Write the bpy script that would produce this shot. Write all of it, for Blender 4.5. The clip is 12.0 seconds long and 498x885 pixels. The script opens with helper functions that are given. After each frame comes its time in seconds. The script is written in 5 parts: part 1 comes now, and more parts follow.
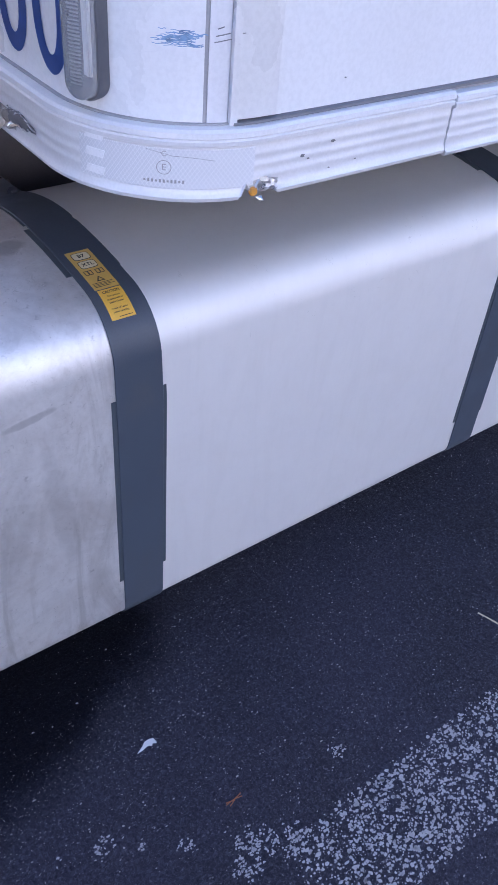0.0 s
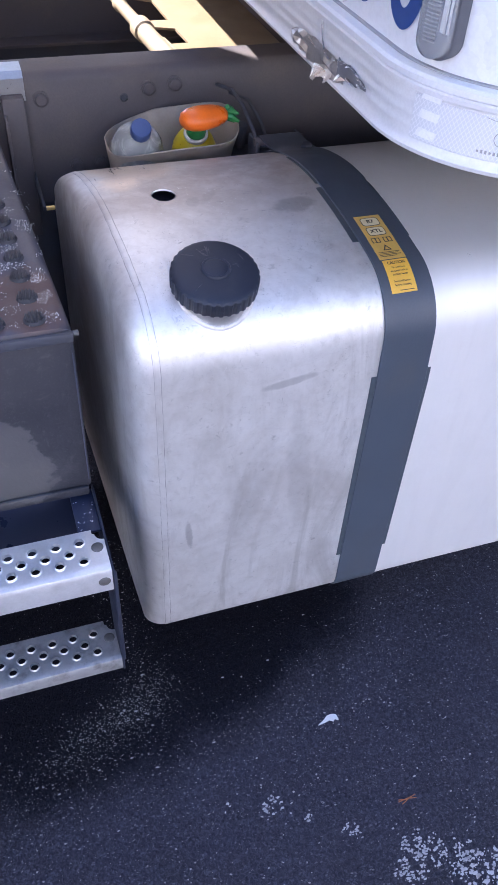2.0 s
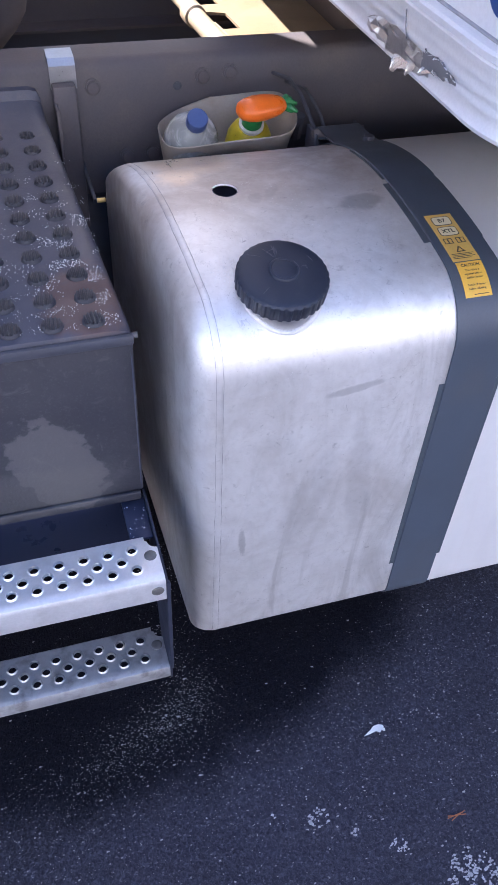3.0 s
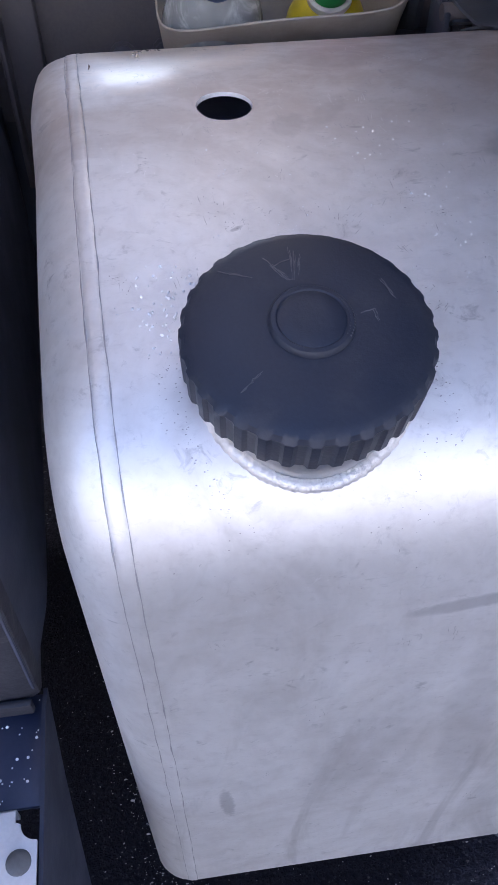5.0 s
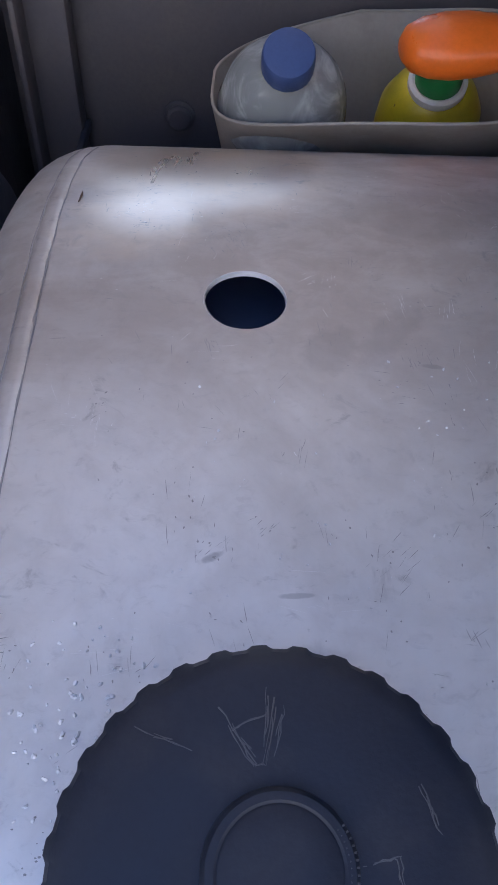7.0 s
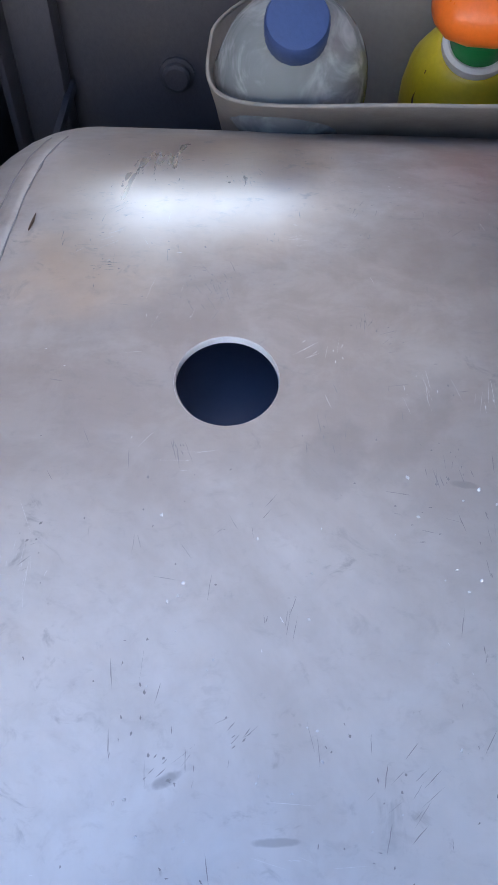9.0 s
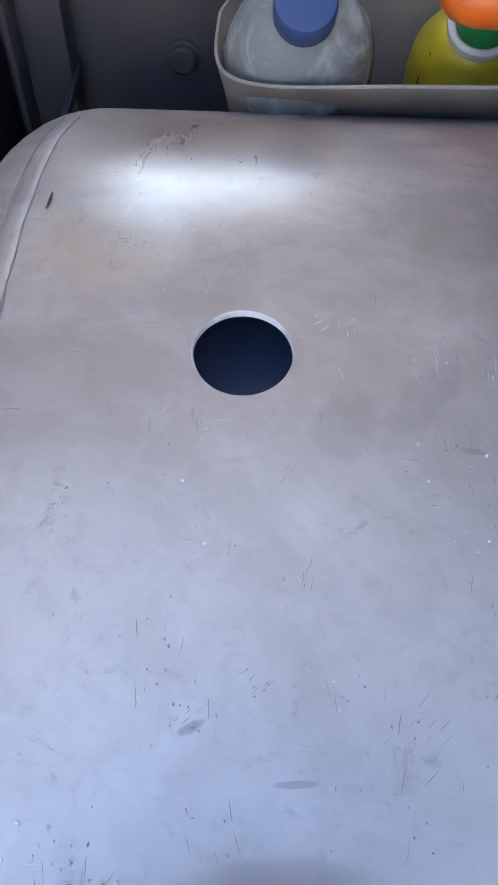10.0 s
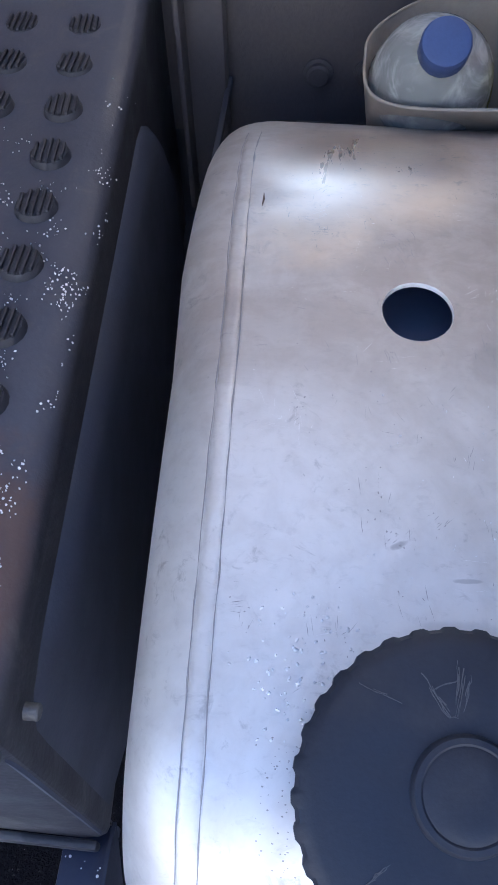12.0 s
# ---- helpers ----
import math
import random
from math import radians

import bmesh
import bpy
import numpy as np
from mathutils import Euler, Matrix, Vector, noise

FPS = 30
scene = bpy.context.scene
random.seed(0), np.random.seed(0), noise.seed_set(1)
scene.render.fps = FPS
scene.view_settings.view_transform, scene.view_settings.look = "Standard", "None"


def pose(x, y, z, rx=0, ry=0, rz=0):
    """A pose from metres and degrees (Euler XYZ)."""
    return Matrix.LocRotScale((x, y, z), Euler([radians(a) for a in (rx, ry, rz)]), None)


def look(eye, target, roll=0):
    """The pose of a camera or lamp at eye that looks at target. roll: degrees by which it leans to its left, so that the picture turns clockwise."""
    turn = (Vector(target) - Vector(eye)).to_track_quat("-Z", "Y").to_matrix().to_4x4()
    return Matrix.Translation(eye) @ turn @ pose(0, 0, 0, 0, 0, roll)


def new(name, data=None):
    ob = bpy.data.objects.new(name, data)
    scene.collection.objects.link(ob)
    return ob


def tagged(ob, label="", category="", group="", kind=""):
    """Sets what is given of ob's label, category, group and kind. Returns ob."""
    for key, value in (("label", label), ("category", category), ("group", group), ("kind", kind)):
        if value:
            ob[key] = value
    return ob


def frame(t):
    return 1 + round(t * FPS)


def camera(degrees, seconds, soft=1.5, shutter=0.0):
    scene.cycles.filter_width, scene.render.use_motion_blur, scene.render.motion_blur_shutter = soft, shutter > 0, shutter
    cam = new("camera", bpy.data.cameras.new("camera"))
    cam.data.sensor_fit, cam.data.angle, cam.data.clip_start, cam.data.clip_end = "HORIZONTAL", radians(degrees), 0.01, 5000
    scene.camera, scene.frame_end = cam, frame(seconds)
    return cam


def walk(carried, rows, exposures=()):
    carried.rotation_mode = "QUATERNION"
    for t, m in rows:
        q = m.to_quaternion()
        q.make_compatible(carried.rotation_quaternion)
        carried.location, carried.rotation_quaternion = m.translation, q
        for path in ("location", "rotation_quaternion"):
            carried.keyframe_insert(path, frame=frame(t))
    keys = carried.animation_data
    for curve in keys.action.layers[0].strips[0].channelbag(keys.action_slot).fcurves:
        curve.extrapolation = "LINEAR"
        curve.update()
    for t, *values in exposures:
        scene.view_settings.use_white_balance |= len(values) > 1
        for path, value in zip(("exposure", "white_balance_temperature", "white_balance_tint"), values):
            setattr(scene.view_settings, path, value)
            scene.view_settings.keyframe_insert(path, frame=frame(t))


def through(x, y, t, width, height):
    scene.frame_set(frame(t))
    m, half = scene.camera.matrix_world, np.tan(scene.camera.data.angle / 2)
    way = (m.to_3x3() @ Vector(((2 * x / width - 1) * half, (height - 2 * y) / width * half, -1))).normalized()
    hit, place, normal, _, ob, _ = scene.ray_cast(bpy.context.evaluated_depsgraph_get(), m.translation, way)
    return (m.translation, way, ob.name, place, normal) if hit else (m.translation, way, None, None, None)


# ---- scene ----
cam = camera(34.5, 12.0, soft=1.6)
PATH = [
    (0, (-0.128, -0.95, 1.654), (0.841, 0.221, 0.353), 5.5),
    (0.5, (-0.145, -0.93, 1.645), (0.657, 0.336, 0.321), 4.4),
    (1, (-0.167, -0.901, 1.64), (0.469, 0.429, 0.288), 3.7),
    (1.5, (-0.182, -0.879, 1.636), (0.374, 0.465, 0.263), 3.8),
    (2, (-0.184, -0.872, 1.634), (0.331, 0.468, 0.241), 3.9),
    (2.5, (-0.191, -0.856, 1.63), (0.302, 0.476, 0.222), 4.3),
    (3, (-0.225, -0.798, 1.62), (0.236, 0.533, 0.2), 3.6),
    (3.2, (-0.235, -0.765, 1.611), (0.224, 0.565, 0.19), 3.6),
    (4.8, (0.027, -0.262, 1.313), (0.225, 1.052, -0.182), 0.5),
    (5, (0.037, -0.227, 1.275), (0.22, 1.074, -0.233), 0.1),
    (5.5, (0.06, -0.186, 1.248), (0.262, 1.096, -0.274), 1.2),
    (6, (0.043, -0.15, 1.28), (0.237, 1.129, -0.245), 0.9),
    (6.5, (0.076, -0.034, 1.271), (0.17, 1.256, -0.254), 3.3),
    (6.7, (0.088, -0.011, 1.265), (0.138, 1.285, -0.258), 2.9),
    (8.3, (0.107, 0.122, 1.241), (0.087, 1.291, -0.382), 1.2),
    (8.5, (0.11, 0.126, 1.241), (0.083, 1.287, -0.387), 1.0),
    (9, (0.109, 0.127, 1.241), (0.083, 1.271, -0.4), 1.0),
    (9.5, (0.1, 0.119, 1.247), (0.063, 1.254, -0.399), 0.5),
    (10, (0.103, 0.115, 1.246), (0.081, 1.232, -0.412), 1.1),
    (10.5, (0.1, 0.114, 1.248), (0.074, 1.23, -0.411), 0.8),
    (11, (0.098, 0.109, 1.254), (0.078, 1.217, -0.411), 0.9),
    (11.5, (0.066, 0.071, 1.288), (-0.009, 1.172, -0.379), -1.3),
    (12, (0.04, 0.008, 1.341), (-0.104, 1.091, -0.334), -2.1),
]
EXPOSURE = [(0.0, 1.80, 5350, 23), (1.5, 2.2, 5560, 22), (3.2, 2.35, 5600, 22), (5.0, 2.03, 5650, 21), (6.7, 1.56, 5700, 20), (8.3, 2.13, 5580, 12), (10.5, 2.18, 5580, 12), (12.0, 2.17, 5480, 14)]
walk(cam, [(t, look(eye, target, roll)) for t, eye, target, roll in PATH], EXPOSURE)

# ---- light ----
SUN_TO = Vector((-1.0, 1.33, 1.4)).normalized()      # towards the sun, over the far rear corner of the cab
world = bpy.data.worlds.new("sky")
scene.world = world
world.use_nodes = True
wn = world.node_tree.nodes
sky = wn.new("ShaderNodeTexSky")
sky.sky_type, sky.sun_disc = "NISHITA", False
sky.dust_density, sky.air_density = 1.0, 1.0
sky.sun_elevation = math.asin(SUN_TO.z)
sky.sun_rotation = math.atan2(SUN_TO.x, SUN_TO.y)
wn["Background"].inputs["Strength"].default_value = 0.12
world.node_tree.links.new(sky.outputs["Color"], wn["Background"].inputs["Color"])
sun = new("sun", bpy.data.lights.new("sun", "SUN"))
sun.data.energy, sun.data.angle, sun.data.color = 5.0, radians(0.53), (1.0, 0.9, 0.74)
sun.matrix_world = look(SUN_TO * 30, (0, 0, 0))


# ---- materials ----
class Nodes:
    """A Principled material with short calls for its nodes."""

    def __init__(self, name):
        self.mat = bpy.data.materials.new(name)
        self.mat.use_nodes = True
        self.tree = self.mat.node_tree
        self.bsdf = self.tree.nodes["Principled BSDF"]
        self.co = self.tree.nodes.new("ShaderNodeTexCoord").outputs["Object"]

    def node(self, kind, **inputs):
        n = self.tree.nodes.new(kind)
        for key, value in inputs.items():
            self.put(n.inputs[key.replace("_", " ")], value)
        return n

    def put(self, socket, value):
        if isinstance(value, bpy.types.NodeSocket):
            self.tree.links.new(value, socket)
        else:
            socket.default_value = value

    def scaled(self, x, y, z):
        m = self.node("ShaderNodeMapping", Vector=self.co)
        m.inputs["Scale"].default_value = (x, y, z)
        return m.outputs[0]

    def noise(self, scale, detail=4, rough=0.55, co=None, distort=0.0):
        return self.node("ShaderNodeTexNoise", Vector=co or self.co, Scale=scale, Detail=detail, Roughness=rough, Distortion=distort).outputs["Fac"]

    def ramp(self, fac, a, b, low=0.0, high=1.0):
        n = self.node("ShaderNodeMapRange", Value=fac)
        n.interpolation_type = "SMOOTHSTEP"
        for key, value in (("From Min", a), ("From Max", b), ("To Min", low), ("To Max", high)):
            self.put(n.inputs[key], value)
        return n.outputs[0]

    def maths(self, how, a, b=0.0):
        n = self.tree.nodes.new("ShaderNodeMath")
        n.operation = how
        self.put(n.inputs[0], a), self.put(n.inputs[1], b)
        return n.outputs[0]

    def mix(self, fac, a, b):
        n = self.tree.nodes.new("ShaderNodeMix")
        n.data_type = "RGBA"
        for socket, value in ((n.inputs[0], fac), (n.inputs[6], a), (n.inputs[7], b)):
            self.put(socket, (*value, 1) if isinstance(value, tuple) and len(value) == 3 else value)
        return n.outputs[2]

    def bump(self, height, strength, distance):
        n = self.node("ShaderNodeBump", Height=height, Strength=strength, Distance=distance)
        old = self.bsdf.inputs["Normal"]
        if old.links:
            self.put(n.inputs["Normal"], old.links[0].from_socket)
        self.put(old, n.outputs[0])

    def out(self, **inputs):
        for key, value in inputs.items():
            key = {"Base": "Base Color", "Coat": "Coat Weight", "Transmission": "Transmission Weight", "Specular": "Specular IOR Level"}.get(key, key)
            if isinstance(value, tuple) and len(value) == 3:
                value = (*value, 1)
            self.put(self.bsdf.inputs[key], value)
        return self.mat


def paint(name, col, rough=0.5, metal=0.0, dirt=(0.2, 0.18, 0.16), much=0.3, scale=9.0, grain=180.0, relief=0.0004, spec=0.5):
    """A surface with soft stains, fine grain and a slightly uneven gloss."""
    n = Nodes(name)
    big, small = n.noise(scale, 6, 0.6), n.noise(grain, 3, 0.6)
    stain = n.ramp(big, 0.45, 0.75, 0.0, much)
    base = n.mix(stain, col, dirt)
    base = n.mix(n.ramp(small, 0.35, 0.7, 0.0, 0.22), base, tuple(c * 0.72 for c in col))
    n.bump(small, 0.5, relief)
    return n.out(Base=base, Roughness=n.ramp(big, 0.3, 0.7, rough - 0.07, rough + 0.1), Metallic=metal, Specular=spec)


def ellipse(n, cx, cy, rx, ry, turn, axes="xy", soft=0.6, ragged=2.2, grain=None):
    """1 inside an ellipse on the object's own coordinates, 0 outside, with a soft uneven rim."""
    sep = n.node("ShaderNodeSeparateXYZ", Vector=n.co)
    u = n.maths("SUBTRACT", sep.outputs["XYZ".index(axes[0].upper())], cx)
    v = n.maths("SUBTRACT", sep.outputs["XYZ".index(axes[1].upper())], cy)
    c, s = math.cos(radians(turn)), math.sin(radians(turn))
    a = n.maths("ADD", n.maths("MULTIPLY", u, c / rx), n.maths("MULTIPLY", v, s / rx))
    b = n.maths("ADD", n.maths("MULTIPLY", u, -s / ry), n.maths("MULTIPLY", v, c / ry))
    d = n.maths("ADD", n.maths("MULTIPLY", a, a), n.maths("MULTIPLY", b, b))
    d = n.maths("ADD", d, n.maths("MULTIPLY", n.maths("SUBTRACT", n.noise(grain or max(45, 1.1 / rx), 4), 0.5), ragged))
    return n.ramp(d, 1.0 - soft, 1.0 + soft, 1.0, 0.0)


def tank_metal():
    """Dull mill-finish aluminium with grime, wipe marks, drips, scratches, specks, a brown film and an oily patch by
    the welded end, both tinted with painted reflections.
    """
    n = Nodes("tank_aluminium")
    sep = n.node("ShaderNodeSeparateXYZ", Vector=n.co)
    X, Y, Z = sep.outputs["X"], sep.outputs["Y"], sep.outputs["Z"]
    near_end = n.ramp(X, 0.34, 0.46, 1.0, 0.10)
    cloud = n.noise(4.5, 7, 0.62, distort=0.9)
    streak = n.noise(1.0, 5, 0.6, n.scaled(13, 10, 2.6), 1.8)
    wipe = n.noise(1.0, 6, 0.62, n.scaled(9, 9, 5), 2.2)
    mottle = n.noise(38, 5, 0.65, distort=0.4)
    brush = n.noise(1.0, 4, 0.7, n.scaled(160, 14, 14), 0.3)
    flank = n.ramp(Z, 0.93, 0.998, 1.0, 0.3)
    grime = n.maths("MULTIPLY", n.ramp(cloud, 0.40, 0.74, 0.0, 0.7), near_end)
    drips = n.maths("MULTIPLY", n.ramp(streak, 0.46, 0.72, 0.0, 0.7), n.maths("MULTIPLY", near_end, flank))
    smear = n.maths("MULTIPLY", n.ramp(wipe, 0.52, 0.7, 0.0, 0.34), n.maths("MULTIPLY", near_end, flank))
    spots = n.maths("MULTIPLY", n.ramp(mottle, 0.4, 0.75, 0.0, 0.34), near_end)
    skin = n.mix(near_end, (0.76, 0.755, 0.75), (0.785, 0.78, 0.775))
    base = n.mix(grime, skin, (0.54, 0.515, 0.495))
    base = n.mix(drips, base, (0.50, 0.49, 0.475))
    base = n.mix(smear, base, (0.54, 0.51, 0.485))
    base = n.mix(spots, base, (0.53, 0.51, 0.495))
    for cx, cy, rx, ry, turn, axes, much in ((0.295, 0.243, 0.038, 0.020, 8, "xy", 0.55), (0.212, 0.842, 0.042, 0.0075, 9, "xz", 0.4), (0.086, 0.1775, 0.0042, 0.0016, 25, "xy", 0.5),
                                             (0.05, 0.525, 0.006, 0.034, 4, "xz", 0.45), (0.118, 0.163, 0.006, 0.0011, 3, "xy", 0.4), (0.200, 0.415, 0.05, 0.032, 20, "xy", 0.35), (0.115, 0.139, 0.022, 0.005, 2, "xy", 0.22),
                                             (0.1805, 0.2765, 0.0045, 0.0014, -8, "xy", 0.4), (0.135, 0.285, 0.011, 0.017, -35, "xy", 0.3), (0.165, 0.30, 0.008, 0.03, -30, "xy", 0.22),
                                             (0.16, 0.60, 0.03, 0.12, -14, "xz", 0.16), (0.25, 0.62, 0.022, 0.15, 6, "xz", 0.16)):
        base = n.mix(n.maths("MULTIPLY", ellipse(n, cx, cy, rx, ry, turn, axes), much), base, (0.24, 0.24, 0.25))
    speck = n.maths("MULTIPLY", n.ramp(n.noise(260, 3, 0.6), 0.68, 0.78), n.ramp(n.noise(11, 3), 0.42, 0.66))
    base = n.mix(n.maths("MULTIPLY", n.maths("MULTIPLY", speck, 0.4), near_end), base, (0.2, 0.19, 0.19))
    # brown film over the back of the top, dim warm reflections painted in
    film_reflection = n.maths("MULTIPLY", n.ramp(Y, 0.15, 0.39), n.ramp(cloud, 0.3, 0.62, 0.55, 1.0))
    film_reflection = n.maths("MULTIPLY", film_reflection, n.ramp(mottle, 0.35, 0.6, 0.8, 1.0))
    film_reflection = n.maths("MULTIPLY", film_reflection, n.ramp(X, 0.36, 0.46, 1.0, 0.15))
    base = n.mix(n.maths("MULTIPLY", film_reflection, 0.83), base, (0.40, 0.335, 0.29))
    # oily patch with ragged rims, its base warmed to paint the glint's colour
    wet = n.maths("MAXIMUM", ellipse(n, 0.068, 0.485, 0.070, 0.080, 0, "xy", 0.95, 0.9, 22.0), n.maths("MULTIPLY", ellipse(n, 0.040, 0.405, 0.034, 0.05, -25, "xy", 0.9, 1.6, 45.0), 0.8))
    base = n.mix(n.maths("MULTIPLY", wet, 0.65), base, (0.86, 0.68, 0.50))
    rough = n.maths("ADD", n.ramp(cloud, 0.3, 0.75, 0.48, 0.54), n.ramp(brush, 0.3, 0.7, -0.02, 0.03))
    rough = n.maths("ADD", rough, n.ramp(film_reflection, 0.0, 1.0, 0.0, 0.04))
    rough = n.maths("ADD", rough, n.ramp(near_end, 0.1, 1.0, 0.11, 0.0))
    n.bump(n.noise(300, 3, 0.5), 0.05, 0.0003)
    n.bump(n.noise(4.0, 2), 0.2, 0.004)
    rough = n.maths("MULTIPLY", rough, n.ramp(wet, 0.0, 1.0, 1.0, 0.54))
    smudge = n.ramp(n.noise(75, 5, 0.7, distort=0.8), 0.56, 0.72, 0.0, 0.5)
    base = n.mix(n.maths("MULTIPLY", n.maths("MULTIPLY", smudge, n.ramp(n.noise(16, 3), 0.4, 0.6)), near_end), base, (0.3, 0.295, 0.3))
    scuffed = n.ramp(n.noise(1.0, 4, 0.7, n.scaled(130, 190, 190), 0.5), 0.52, 0.75, 0.0, 0.2)
    base = n.mix(n.maths("MULTIPLY", scuffed, near_end), base, (0.36, 0.35, 0.35))
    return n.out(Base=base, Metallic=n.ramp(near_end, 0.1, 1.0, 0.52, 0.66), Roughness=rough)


def box_plastic():
    """Dusty black plastic with a dried mud patch on the front and brown dirt on the top."""
    n = Nodes("box_plastic")
    base = n.mix(n.ramp(n.noise(5, 6, 0.6), 0.4, 0.75, 0.0, 0.4), (0.026, 0.027, 0.036), (0.052, 0.052, 0.060))
    base = n.mix(n.maths("MULTIPLY", ellipse(n, -0.225, 0.705, 0.062, 0.108, 20, "xz", 0.1, 2.6, 26.0), 0.6), base, (0.105, 0.102, 0.105))
    base = n.mix(n.maths("MULTIPLY", ellipse(n, -0.30, 0.65, 0.16, 0.05, 4, "xz"), 0.45), base, (0.09, 0.088, 0.088))
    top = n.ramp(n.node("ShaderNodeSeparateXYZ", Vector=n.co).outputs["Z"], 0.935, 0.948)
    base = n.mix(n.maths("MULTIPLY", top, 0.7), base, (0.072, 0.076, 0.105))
    base = n.mix(n.maths("MULTIPLY", ellipse(n, -0.15, 0.155, 0.06, 0.085, 0, "xy"), n.maths("MULTIPLY", top, 0.75)), base, (0.115, 0.066, 0.05))
    base = n.mix(n.ramp(n.noise(260, 3, 0.7), 0.54, 0.74, 0.0, 0.22), base, (0.10, 0.10, 0.105))
    base = n.mix(n.ramp(n.noise(26, 6, 0.7, distort=1.2), 0.55, 0.7, 0.0, 0.3), base, (0.12, 0.115, 0.11))
    n.bump(n.noise(160, 3), 0.5, 0.001)
    return n.out(Base=base, Roughness=n.ramp(n.noise(12, 5), 0.3, 0.7, 0.42, 0.65))


def asphalt():
    """Dark blue-black asphalt: rounded stones close together, a few pale chips, a near-black patch under the tank."""
    n = Nodes("asphalt")
    cell = n.node("ShaderNodeTexVoronoi", Vector=n.co, Scale=150.0)
    tint = n.node("ShaderNodeSeparateColor", Color=cell.outputs["Color"])
    fine = n.node("ShaderNodeTexVoronoi", Vector=n.scaled(260, 380, 260), Scale=1.0)
    chip = n.node("ShaderNodeSeparateColor", Color=fine.outputs["Color"])
    big, mid = n.noise(1.6, 6, 0.6), n.noise(26, 4, 0.6)
    lump = n.noise(170, 3, 0.6, distort=1.2)
    base = n.mix(n.ramp(big, 0.35, 0.65), (0.015, 0.015, 0.027), (0.027, 0.027, 0.047))
    base = n.mix(n.ramp(lump, 0.48, 0.66, 0.0, 0.8), base, (0.060, 0.059, 0.090))
    base = n.mix(n.ramp(lump, 0.30, 0.44, 0.6, 0.0), base, (0.007, 0.007, 0.014))
    base = n.mix(n.ramp(tint.outputs[0], 0.75, 1.0, 0.0, 0.4), base, (0.055, 0.054, 0.08))
    base = n.mix(n.ramp(chip.outputs[0], 0.955, 0.99, 0.0, 0.6), base, (0.14, 0.137, 0.17))
    base = n.mix(n.maths("MULTIPLY", n.ramp(chip.outputs[1], 0.988, 0.994), n.ramp(mid, 0.4, 0.55)), base, (0.34, 0.33, 0.34))
    dark_patch = ellipse(n, -0.22, 0.25, 0.76, 0.43, 0, "xy", 0.3, 0.7, 5.0)
    base = n.mix(n.maths("MULTIPLY", dark_patch, 0.88), base, (0.003, 0.003, 0.006))
    n.bump(lump, 1.0, 0.009)
    n.bump(cell.outputs["Distance"], 0.6, 0.003)
    n.bump(n.noise(520, 3, 0.7), 0.5, 0.001)
    return n.out(Base=base, Roughness=n.ramp(lump, 0.3, 0.7, 0.85, 0.55), Specular=n.ramp(dark_patch, 0.0, 1.0, 0.34, 0.10))


def clear(name, col, rough=0.05, through=1.0):
    n = Nodes(name)
    n.bump(n.noise(60, 3), 0.3, 0.002)
    return n.out(Base=col, Roughness=rough, Transmission=through, IOR=1.45)


